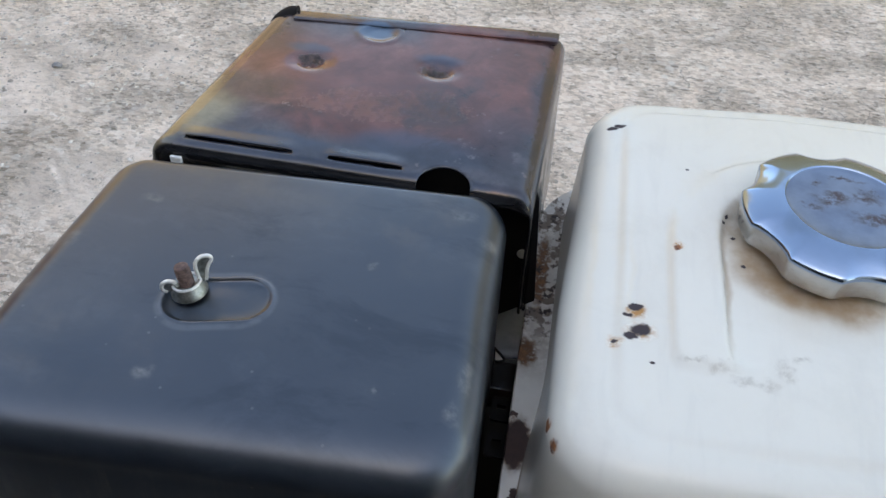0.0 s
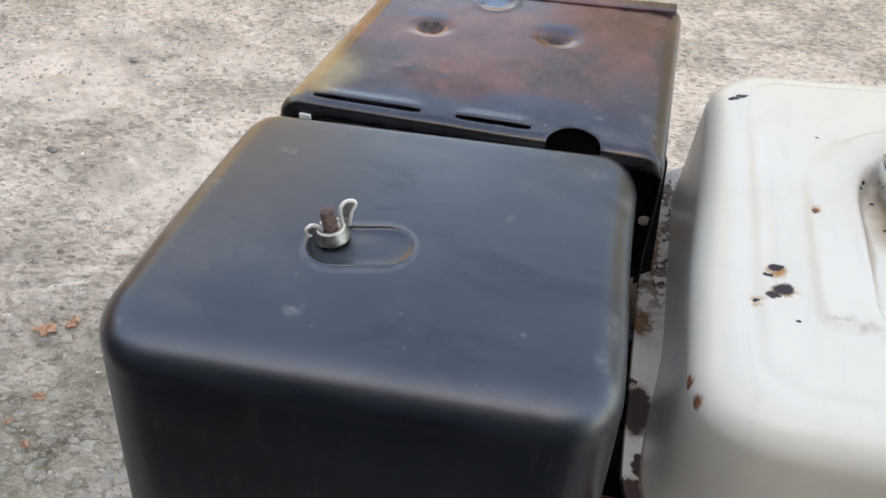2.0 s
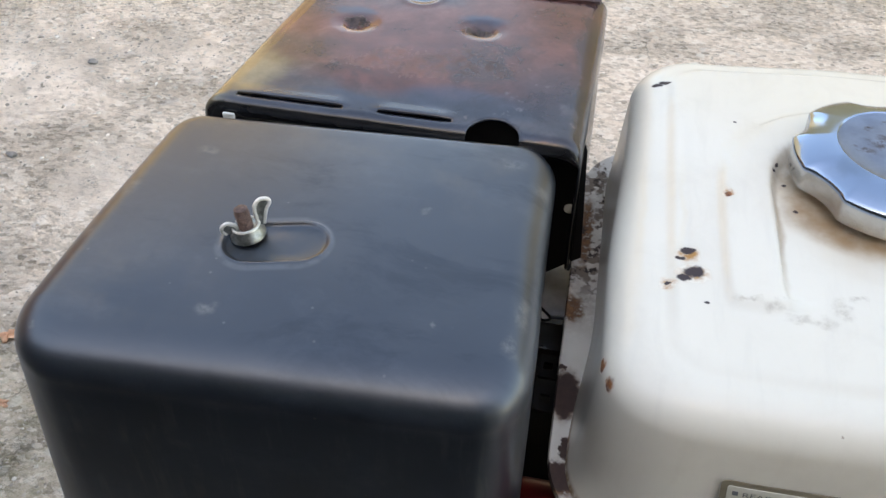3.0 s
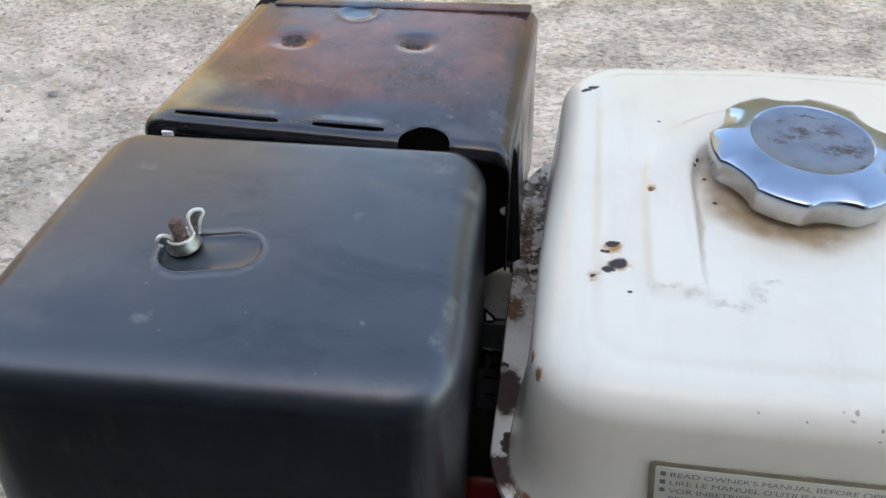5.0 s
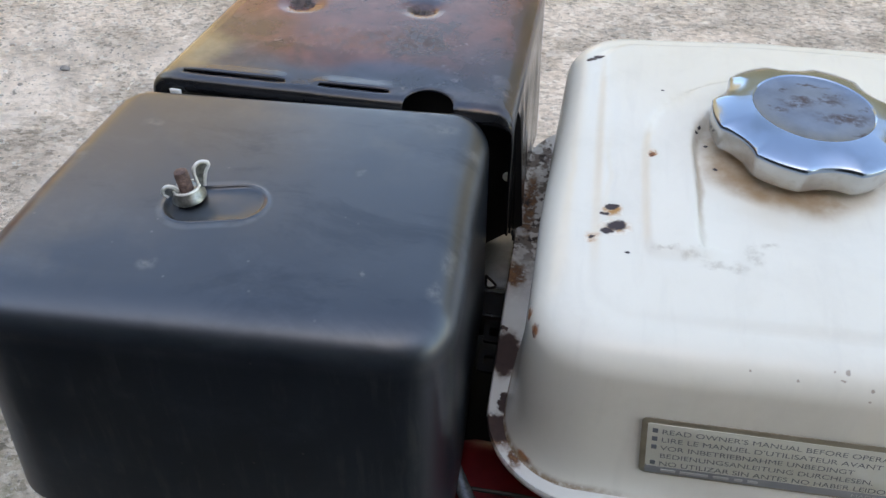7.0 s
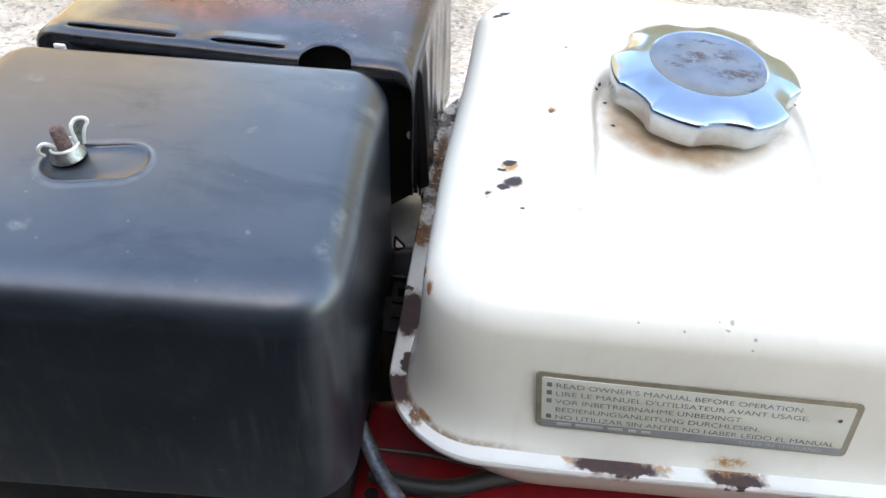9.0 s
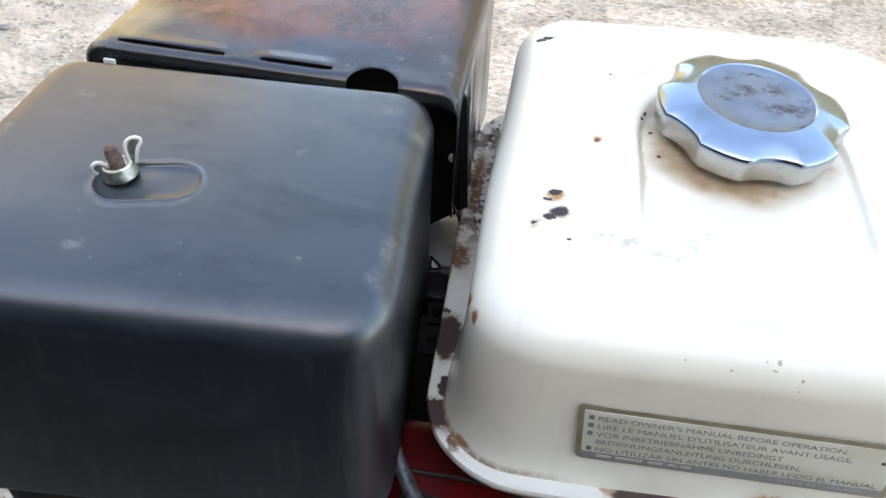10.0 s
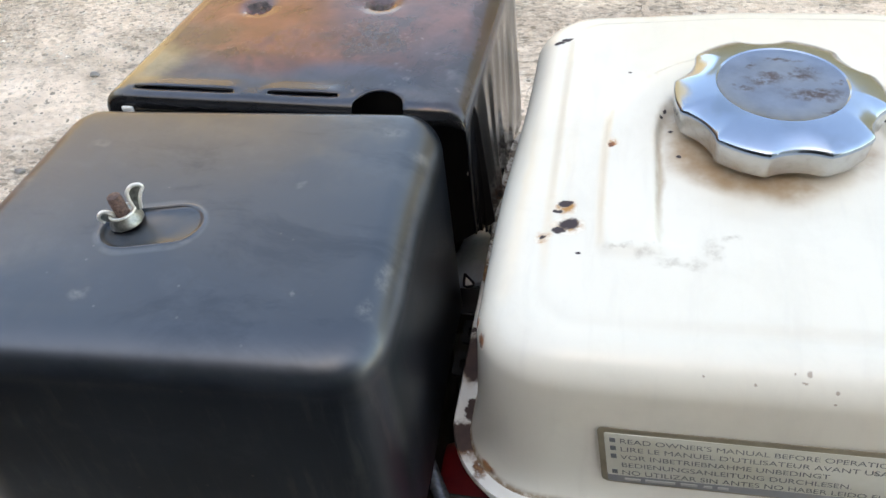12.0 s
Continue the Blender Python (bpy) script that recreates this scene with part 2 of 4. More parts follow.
    col = m.mix(dust, col, (0.14, 0.16, 0.19))
    wipe = m.vec("MULTIPLY", m.noise_vec(18, 0.03), (0.55, 1.3, 1.0))
    smudge = m.math("MULTIPLY", m.span(m.noise(34, 7, 0.68, 0.3, vec=wipe), 0.47, 0.66), m.span(m.noise(160, 5, 0.7), 0.25, 0.7))
    col = m.mix(m.math("MULTIPLY", smudge, 0.14), col, (0.100, 0.118, 0.140))
    dull = m.span(m.noise(26, 6, 0.65, 0.4, vec=wipe), 0.50, 0.66)
    col = m.mix(m.math("MULTIPLY", dull, 0.38), col, (0.0030, 0.0036, 0.0045))
    side = m.span(m.axis(2), 0.449, 0.440)
    # upright streaky reflections on the sides, drawn as paler colour
    run = m.vec("MULTIPLY", m.noise_vec(40, 0.004), (1.0, 1.0, 0.06))
    streak = m.math("MULTIPLY", m.span(m.noise(190, 4, 0.65, vec=run), 0.50, 0.66), m.span(m.noise(45, 4, 0.6), 0.40, 0.62))
    col = m.mix(m.math("MULTIPLY", m.math("MULTIPLY", streak, side), 0.22), col, (0.10, 0.105, 0.10))
    gloss = m.math("SUBTRACT", m.blend(m.noise(11, 3, 0.55, 0.5), 0.30, 0.38), m.math("MULTIPLY", side, 0.02))
    m.set(color=col, spec=m.blend(side, 0.97, 0.68), coat=m.math("MULTIPLY", m.blend(dull, 0.52, 0.16), m.math("SUBTRACT", 1.0, side)), coat_rough=0.29, tint=(0.69, 0.82, 1.0), rough=m.math("ADD", gloss, m.math("MULTIPLY", scuff, 0.2)))
    m.bump(m.math("ADD", m.math("MULTIPLY", fine, 0.25), m.noise(26, 4, 0.5)), 0.03, 0.0012)
    return m.mat


def heated_steel():
    """Sheet steel tempered by heat: oxide red in the middle, blue towards the edges, a yellowish reflection painted on
    one side.
    """
    m = Mat("heat_tinted_steel", 0.4, metal=0.35)
    v = m.noise_vec(28, 0.035)
    cloud = m.noise(38, 6, 0.68, vec=v)
    fine = m.noise(330, 4, 0.75)
    red = m.spots([(-0.0700, 0.2900, 0.46, 0.062, 0.026, 0.05), (-0.0250, 0.2950, 0.46, 0.028, 0.032, 0.05), (-0.0749, 0.3178, 0.46, 0.075, 0.038, 0.05), (-0.0321, 0.3397, 0.46, 0.042, 0.032, 0.05), (-0.0141, 0.3260, 0.46, 0.022, 0.05, 0.05)], m.noise_vec(35, 0.03), 0.6)
    col = m.ramp(cloud, (0.25, (0.034, 0.032, 0.038)), (0.5, (0.078, 0.071, 0.081)), (0.75, (0.155, 0.142, 0.156)))
    col = m.mix(m.math("MULTIPLY", red, 0.92), col, m.ramp(cloud, (0.3, (0.095, 0.034, 0.028)), (0.55, (0.215, 0.082, 0.066)), (0.75, (0.32, 0.140, 0.110))))
    rusty = m.math("MULTIPLY", m.spots([(-0.0722, 0.2916, 0.46, 0.036, 0.010, 0.05), (-0.0499, 0.2981, 0.46, 0.03, 0.012, 0.05)], m.noise_vec(60, 0.02), 0.7), m.span(fine, 0.42, 0.62))
    col = m.mix(m.math("MULTIPLY", rusty, 0.3), col, (0.30, 0.16, 0.13))
    blue = m.spots([(-0.0811, 0.3492, 0.46, 0.010, 0.0085, 0.05), (-0.0482, 0.3327, 0.46, 0.013, 0.007, 0.05), (-0.1033, 0.3281, 0.46, 0.013, 0.006, 0.05), (-0.0989, 0.2632, 0.46, 0.055, 0.008, 0.05), (-0.0455, 0.2713, 0.46, 0.035, 0.013, 0.05), (-0.0722, 0.2545, 0.455, 0.09, 0.006, 0.02)], m.noise_vec(80, 0.008), 0.6)
    col = m.mix(m.math("MULTIPLY", blue, 0.75), col, (0.055, 0.080, 0.12))
    dimple = m.spots([(-0.0806, 0.3487, 0.46, 0.0102, 0.0080, 0.05)], m.noise_vec(140, 0.005), 0.4)
    ringed = m.spots([(-0.0815, 0.3491, 0.46, 0.0128, 0.0100, 0.05)], m.noise_vec(120, 0.004), 0.25)
    col = m.mix(m.math("MULTIPLY", ringed, 0.6), col, (0.10, 0.06, 0.05))
    col = m.mix(m.math("MULTIPLY", dimple, 0.85), col, (0.075, 0.135, 0.205))
    # yellowish reflection of the ochre wall, painted along one side
    straw_reflection = m.spots([(-0.1407, 0.2814, 0.45, 0.015, 0.055, 0.06), (-0.1309, 0.2754, 0.45, 0.017, 0.022, 0.06)], m.noise_vec(30, 0.02), 0.7)
    col = m.mix(m.math("MULTIPLY", straw_reflection, 0.85), col, m.ramp(cloud, (0.3, (0.20, 0.175, 0.110)), (0.7, (0.40, 0.355, 0.24))))
    night = m.spots([(-0.0677, 0.2586, 0.46, 0.085, 0.009, 0.05), (-0.0030, 0.3050, 0.456, 0.009, 0.07, 0.05), (-0.0140, 0.2820, 0.46, 0.024, 0.034, 0.05), (-0.0366, 0.2690, 0.46, 0.03, 0.010, 0.05)], m.noise_vec(40, 0.018), 0.8)
    col = m.mix(m.math("MULTIPLY", night, 0.7), col, m.ramp(cloud, (0.35, (0.016, 0.021, 0.031)), (0.7, (0.050, 0.060, 0.082))))
    halo = m.spots([(-0.1007, 0.3223, 0.46, 0.0100, 0.0068, 0.05), (-0.0482, 0.3255, 0.46, 0.0100, 0.0068, 0.05)], m.noise_vec(200, 0.005), 0.5)
    col = m.mix(m.math("MULTIPLY", halo, m.span(fine, 0.25, 0.6, 0.2, 0.6)), col, (0.19, 0.115, 0.105))
    crust = m.spots([(-0.1016, 0.3207, 0.46, 0.0062, 0.0038, 0.05), (-0.0491, 0.3239, 0.46, 0.0066, 0.0040, 0.05)], m.noise_vec(420, 0.0085), 0.3)
    col = m.mix(crust, col, m.ramp(fine, (0.38, (0.016, 0.011, 0.010)), (0.6, (0.13, 0.085, 0.075))))
    smoke = m.math("MULTIPLY", m.span(m.noise(42, 6, 0.65, 0.4), 0.48, 0.62), m.spots([(-0.0722, 0.2862, 0.46, 0.075, 0.030, 0.05), (-0.0321, 0.3085, 0.46, 0.036, 0.03, 0.05)], m.noise_vec(40, 0.02), 0.7))
    col = m.mix(m.math("MULTIPLY", smoke, 0.65), col, (0.035, 0.034, 0.038))
    ash = m.math("MULTIPLY", m.span(m.noise(85, 6, 0.7), 0.57, 0.68), m.spots([(-0.0143, 0.3380, 0.46, 0.018, 0.025, 0.05), (-0.0321, 0.2764, 0.46, 0.03, 0.014, 0.05)], m.noise_vec(60, 0.012), 0.6))
    col = m.mix(m.math("MULTIPLY", ash, 0.4), col, (0.30, 0.27, 0.27))
    pale = m.math("MULTIPLY", m.span(m.cells(95, vec=m.noise_vec(240, 0.006)), 0.11, 0.04), m.span(m.noise(13), 0.5, 0.6))
    col = m.mix(m.math("MULTIPLY", pale, 0.3), col, (0.34, 0.27, 0.24))
    chip = m.spots([(-0.0135, 0.2545, 0.455, 0.007, 0.002, 0.02), (-0.0232, 0.3643, 0.46, 0.006, 0.003, 0.02)], m.noise_vec(200, 0.004), 0.6)
    col = m.mix(chip, col, (0.20, 0.11, 0.085))
    # black enamel flanks; the front lip's shade is painted in the same black
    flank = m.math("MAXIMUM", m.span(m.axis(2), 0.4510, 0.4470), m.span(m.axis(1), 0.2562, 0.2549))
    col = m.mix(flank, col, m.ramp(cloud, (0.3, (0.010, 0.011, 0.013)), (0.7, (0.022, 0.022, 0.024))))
    col = m.mix(1.0, col, (0.82, 0.82, 0.83), "MULTIPLY")
    gloss = m.math("ADD", m.span(cloud, 0.3, 0.75, 0.17, 0.265), m.math("MULTIPLY", m.math("MAXIMUM", rusty, crust), 0.4))
    m.set(color=col, rough=m.math("SUBTRACT", gloss, m.math("MULTIPLY", flank, 0.08)), spec=m.span(flank, 0.0, 1.0, 0.5, 0.42), coat=m.span(flank, 0.0, 1.0, 0.20, 0.0), coat_rough=0.14, metal=m.math("MULTIPLY", m.math("SUBTRACT", 1.0, flank), 0.30))
    h = m.math("ADD", m.math("MULTIPLY", fine, 0.12), m.math("ADD", cloud, m.math("MULTIPLY", m.math("MULTIPLY", crust, fine), 5.0)))
    m.bump(h, 0.13, 0.0012)
    return m.mat


RUST_TOP = [(0.0371, 0.2213, 0.446, 0.0046, 0.0046, 0.01), (0.0386, 0.2125, 0.446, 0.0060, 0.0052, 0.01), (0.0311, 0.2082, 0.4455, 0.0038, 0.0034, 0.01), (0.0507, 0.2515, 0.448, 0.0028, 0.0036, 0.01), (0.1220, 0.1570, 0.3822, 0.0085, 0.0060, 0.0034)]
DARK_TOP = [(0.0388, 0.2134, 0.446, 0.0040, 0.0030, 0.01), (0.0359, 0.2108, 0.446, 0.0026, 0.0018, 0.01), (0.0371, 0.2230, 0.446, 0.0029, 0.0018, 0.01), (0.0348, 0.2193, 0.446, 0.0022, 0.0010, 0.01), (0.0423, 0.2008, 0.446, 0.0011, 0.0009, 0.01), (0.0268, 0.3246, 0.4425, 0.0030, 0.0017, 0.01), (0.0300, 0.3264, 0.443, 0.0034, 0.0016, 0.01), (0.0308, 0.2085, 0.4455, 0.0013, 0.0011, 0.01),
            (0.0729, 0.2474, 0.449, 0.0014, 0.0011, 0.01), (0.0683, 0.2708, 0.449, 0.0010, 0.0009, 0.01), (0.0670, 0.2672, 0.449, 0.0010, 0.0009, 0.01), (0.0704, 0.2610, 0.449, 0.0011, 0.0009, 0.01), (0.1360, 0.2643, 0.449, 0.0016, 0.0014, 0.01), (0.1410, 0.2708, 0.449, 0.0013, 0.0020, 0.01),
            (0.0558, 0.2979, 0.448, 0.0009, 0.0008, 0.01)]
CHIPS = [(0.0174, 0.1735, 0.4325, 0.0030, 0.0028, 0.0036), (0.0134, 0.1805, 0.4330, 0.0030, 0.0028, 0.0036), (0.0190, 0.1660, 0.3805, 0.0050, 0.0120, 0.0026), (0.0507, 0.2505, 0.448, 0.0017, 0.0019, 0.01)]
FAINT = [(0.1066, 0.1670, 0.4411, 0.0009, 0.0020, 0.0009), (0.0930, 0.1640, 0.4383, 0.0006, 0.0020, 0.0006), (0.1140, 0.1640, 0.4377, 0.0007, 0.0020, 0.0007), (0.0790, 0.1640, 0.4395, 0.0005, 0.0020, 0.0005), (0.1140, 0.1625, 0.4347, 0.0006, 0.0020, 0.0006), (0.1055, 0.1652, 0.4393, 0.0012, 0.0020, 0.0004), (0.1028, 0.1670, 0.4409, 0.0005, 0.0020, 0.0004)]
STAIN = [(0.0990, 0.2560, 0.4490, 0.046, 0.042, 0.03)]


def tank_paint():
    """Cream-white enamel, chipped to rust, stained brown round the filler."""
    m = Mat("cream_white_enamel", 0.28)
    v = m.noise_vec(260, 0.0040)
    cloud = m.noise(14, 1.5, 0.5)
    fine = m.noise(300, 4, 0.7)
    col = m.mix(cloud, (0.74, 0.72, 0.65), (0.66, 0.635, 0.555))
    soil = m.span(m.noise(32, 7, 0.7, 0.4), 0.46, 0.70)
    col = m.mix(m.math("MULTIPLY", soil, 0.35), col, (0.61, 0.585, 0.515))
    # streak reflections on the enamel, painted as greyer lines
    streak_tone = m.noise(150, 4, 0.6, vec=m.vec("MULTIPLY", m.noise_vec(30, 0.006), (1.0, 0.12, 0.12)))
    col = m.mix(m.span(streak_tone, 0.52, 0.70, 0.0, 0.30), col, (0.62, 0.60, 0.54))
    stain = m.spots(STAIN, m.noise_vec(30, 0.03), 0.85)
    near = m.spots([(0.1020, 0.2610, 0.4490, 0.0405, 0.0385, 0.03)], m.noise_vec(60, 0.012), 0.26)
    col = m.mix(m.math("MULTIPLY", m.math("MULTIPLY", stain, m.span(m.noise(60, 5), 0.25, 0.65)), 0.55), col, (0.60, 0.50, 0.38))
    col = m.mix(m.math("MULTIPLY", near, m.span(m.noise(45, 4, 0.6), 0.3, 0.66, 0.25, 0.85)), col, (0.30, 0.175, 0.085))
    # brown stain along the horseshoe's inner step, with the step's shadow painted in
    step_line = m.spots([(0.0668, 0.236, 0.448, 0.0020, 0.034, 0.01)], m.noise_vec(110, 0.004), 0.95)
    col = m.mix(m.math("MULTIPLY", step_line, 0.6), col, (0.40, 0.29, 0.19))
    smear = m.spots([(0.0545, 0.2032, 0.4466, 0.0062, 0.0014, 0.01), (0.0625, 0.2020, 0.447, 0.0060, 0.0028, 0.01), (0.0700, 0.1985, 0.447, 0.0066, 0.0026, 0.01), (0.0775, 0.1985, 0.4475, 0.0055, 0.0032, 0.01), (0.0825, 0.2050, 0.4475, 0.0038, 0.0062, 0.01), (0.0875, 0.2105, 0.448, 0.0040, 0.0016, 0.01)], m.noise_vec(280, 0.007), 0.9)
    col = m.mix(m.math("MULTIPLY", smear, m.span(m.noise(420, 5, 0.7), 0.38, 0.62, 0.15, 0.48)), col, (0.33, 0.28, 0.22))
    streak = m.spots([(0.0500, 0.262, 0.448, 0.0018, 0.018, 0.01), (0.0360, 0.240, 0.446, 0.0018, 0.040, 0.01), (0.0225, 0.24, 0.441, 0.0020, 0.05, 0.01)], m.noise_vec(60, 0.006), 0.9)
    col = m.mix(m.math("MULTIPLY", streak, 0.20), col, (0.70, 0.60, 0.44))
    rust = m.spots(RUST_TOP, v, 0.7)
    col = m.mix(m.math("MULTIPLY", rust, m.span(fine, 0.3, 0.6)), col, (0.42, 0.21, 0.07))
    chips = m.spots(CHIPS, v, 0.5)
    col = m.mix(chips, col, m.mix(m.span(fine, 0.4, 0.6), (0.11, 0.035, 0.02), (0.34, 0.13, 0.05)))
    dark = m.spots(DARK_TOP, m.noise_vec(420, 0.0022), 0.4)
    col = m.mix(dark, col, (0.035, 0.025, 0.03))
    col = m.mix(m.math("MULTIPLY", m.spots(FAINT, m.noise_vec(700, 0.0012), 0.6), 0.6), col, (0.17, 0.10, 0.07))
    # rust creeping out of the seam round the corner
    seam = m.math("MULTIPLY", m.span(m.axis(2), 0.3822, 0.3792), m.spots([(0.024, 0.159, 0.380, 0.040, 0.022, 0.02), (0.0125, 0.178, 0.380, 0.012, 0.030, 0.02)], m.noise_vec(120, 0.012), 0.7))
    col = m.mix(m.math("MULTIPLY", seam, m.span(fine, 0.3, 0.6, 0.3, 0.9)), col, (0.24, 0.14, 0.07))
    bad = m.math("MAXIMUM", m.math("MAXIMUM", rust, chips), dark)
    m.set(color=col, rough=m.math("ADD", m.blend(cloud, 0.18, 0.25), m.math("MULTIPLY", bad, 0.5)))
    m.bump(m.math("SUBTRACT", m.math("MULTIPLY", m.noise(40, 2), 0.12), m.math("MULTIPLY", bad, 0.5)), 0.2, 0.0008)
    return m.mat


RIM_DARK = [(0.0068, 0.2070, 0.379, 0.0062, 0.0120, 0.02), (0.0044, 0.2197, 0.379, 0.0018, 0.0020, 0.02), (0.0090, 0.1840, 0.379, 0.0026, 0.0050, 0.02), (0.0072, 0.1722, 0.379, 0.0075, 0.0065, 0.02),
            (0.0845, 0.1512, 0.379, 0.0165, 0.0036, 0.02), (0.1255, 0.1520, 0.379, 0.0105, 0.0032, 0.02)]
RIM_RUST = [(0.0058, 0.2510, 0.379, 0.0065, 0.0095, 0.02), (0.0845, 0.1520, 0.379, 0.0200, 0.0060, 0.02), (0.1245, 0.1545, 0.379, 0.0135, 0.0066, 0.02), (0.0085, 0.1710, 0.379, 0.0095, 0.0095, 0.02),
            (0.0068, 0.2070, 0.379, 0.0080, 0.0150, 0.02), (0.0150, 0.1655, 0.379, 0.0030, 0.0120, 0.02), (0.0080, 0.3000, 0.379, 0.0040, 0.0300, 0.02)]


def rim_paint():
    m = Mat("rust_pitted_flange", 0.35)
    v = m.noise_vec(380, 0.0055)
    fine = m.noise(280, 5, 0.75)
    col = m.mix(m.span(m.noise(25), 0.4, 0.7), (0.74, 0.73, 0.69), (0.67, 0.65, 0.60))
    pitted = m.math("MULTIPLY", m.math("MULTIPLY", m.span(m.axis(1), 0.250, 0.272), m.span(m.axis(0), 0.03, 0.02)), m.span(m.noise(170, 4, 0.6), 0.47, 0.56))
    grimy = m.span(m.axis(1), 0.225, 0.250)
    col = m.mix(m.math("MULTIPLY", grimy, m.span(m.noise(120, 5, 0.7), 0.3, 0.6, 0.3, 0.85)), col, (0.42, 0.385, 0.35))
    rust = m.math("MULTIPLY", m.spots(RIM_RUST, v, 0.5), m.span(fine, 0.30, 0.5))
    col = m.mix(m.math("MULTIPLY", pitted, 0.85), col, m.mix(fine, (0.075, 0.050, 0.042), (0.17, 0.115, 0.090)))
    col = m.mix(rust, col, m.ramp(fine, (0.35, (0.07, 0.038, 0.026)), (0.55, (0.19, 0.09, 0.045)), (0.7, (0.34, 0.18, 0.08))))
    dark = m.spots(RIM_DARK, v, 0.25)
    col = m.mix(dark, col, m.mix(fine, (0.035, 0.022, 0.022), (0.09, 0.05, 0.042)))
    fringe = m.math("MULTIPLY", m.spots([(0.1225, 0.1570, 0.379, 0.0095, 0.0045, 0.02), (0.1010, 0.1530, 0.379, 0.0040, 0.0040, 0.02), (0.0690, 0.1530, 0.379, 0.0030, 0.0035, 0.02)], v, 0.6), m.span(fine, 0.35, 0.55))
    col = m.mix(m.math("MULTIPLY", fringe, 0.8), col, (0.40, 0.20, 0.075))
    flakes = m.spots([(0.0715, 0.1476, 0.379, 0.0050, 0.0014, 0.02), (0.0950, 0.1478, 0.379, 0.0070, 0.0014, 0.02), (0.1300, 0.1490, 0.379, 0.0040, 0.0012, 0.02)], v, 0.3)
    col = m.mix(flakes, col, (0.78, 0.73, 0.71))
    core = m.math("MULTIPLY", pitted, m.span(m.noise(260), 0.5, 0.6))
    col = m.mix(core, col, (0.04, 0.026, 0.022))
    bad = m.math("MAXIMUM", m.math("MAXIMUM", rust, dark), pitted)
    m.set(color=col, rough=m.math("ADD", 0.29, m.math("MULTIPLY", bad, 0.5)))
    m.bump(m.math("SUBTRACT", m.math("MULTIPLY", fine, 0.2), bad), 0.35, 0.0006)
    return m.mat


def chrome():
    m = Mat("worn_chrome", 0.07, metal=1.0)
    fine = m.noise(240, 4, 0.7)
    col = m.mix(m.span(m.noise(70, 4), 0.45, 0.75), (0.27, 0.355, 0.47), (0.23, 0.30, 0.385))
    m.set(color=col, rough=m.span(fine, 0.3, 0.8, 0.15, 0.23))
    m.bump(m.noise(45), 0.04, 0.0006)
    return m.mat


def chrome_side():
    m = Mat("dulled_chrome", 0.3, metal=1.0)
    fine = m.noise(240, 4, 0.7)
    m.set(color=m.mix(m.span(fine, 0.45, 0.75), (0.50, 0.50, 0.49), (0.42, 0.41, 0.40)), rough=m.span(fine, 0.3, 0.8, 0.19, 0.26))
    m.bump(fine, 0.1, 0.0004)
    return m.mat


def chrome_disc():
    """The cap's middle: chrome gone matt, with brown pitting."""
    m = Mat("pitted_chrome", 0.25, metal=1.0)
    fine = m.noise(300, 5, 0.75)
    v = m.noise_vec(300, 0.008)
    col = m.mix(m.span(m.noise(90, 5), 0.35, 0.75), (0.225, 0.27, 0.345), (0.16, 0.195, 0.26))
    blotch = m.spots([(0.0990, 0.2680, 0.46, 0.008, 0.005, 0.05), (0.1140, 0.2600, 0.46, 0.013, 0.0045, 0.05), (0.1110, 0.2710, 0.46, 0.007, 0.004, 0.05), (0.0920, 0.2630, 0.46, 0.005, 0.003, 0.05),
                      (0.1190, 0.2515, 0.46, 0.004, 0.002, 0.05), (0.1060, 0.2810, 0.46, 0.009, 0.002, 0.05), (0.0950, 0.2760, 0.46, 0.002, 0.002, 0.05), (0.1220, 0.2680, 0.46, 0.002, 0.002, 0.05), (0.1010, 0.2695, 0.46, 0.007, 0.004, 0.05), (0.1170, 0.2620, 0.46, 0.009, 0.003, 0.05), (0.1130, 0.2750, 0.46, 0.005, 0.002, 0.05)], v, 0.8)
    blotch = m.math("MULTIPLY", blotch, m.span(fine, 0.36, 0.58))
    col = m.mix(blotch, col, (0.085, 0.066, 0.068))
    m.set(color=col, rough=m.math("ADD", m.span(fine, 0.3, 0.7, 0.29, 0.37), m.math("MULTIPLY", blotch, 0.4)), metal=m.math("SUBTRACT", 1.0, m.math("MULTIPLY", blotch, 0.7)))
    m.bump(fine, 0.08, 0.0004)
    return m.mat


def zinc():
    m = Mat("yellowed_zinc", 0.28, metal=1.0)
    f = m.noise(500, 3)
    m.set(color=m.ramp(f, (0.35, (0.66, 0.66, 0.62)), (0.65, (0.82, 0.82, 0.79))), rough=m.span(f, 0.3, 0.7, 0.32, 0.48), metal=0.45)
    return m.mat


def rusty():
    m = Mat("rusty_thread", 0.7, metal=0.3)
    f = m.noise(700, 4)
    m.set(color=m.ramp(f, (0.35, (0.075, 0.046, 0.042)), (0.65, (0.21, 0.135, 0.115))))
    m.bump(f, 0.3, 0.0004)
    return m.mat


def plain(name, a, b, rough=0.5, metal=0.0, scale=60, spec=0.5):
    m = Mat(name, rough, metal, spec)
    f = m.noise(scale, 5, 0.65)
    m.set(color=m.ramp(f, (0.3, a), (0.7, b)), rough=m.span(f, 0.3, 0.7, rough * 0.85, min(1, rough * 1.2)))
    m.bump(m.noise(scale * 5), 0.1, 0.0006)
    return m.mat


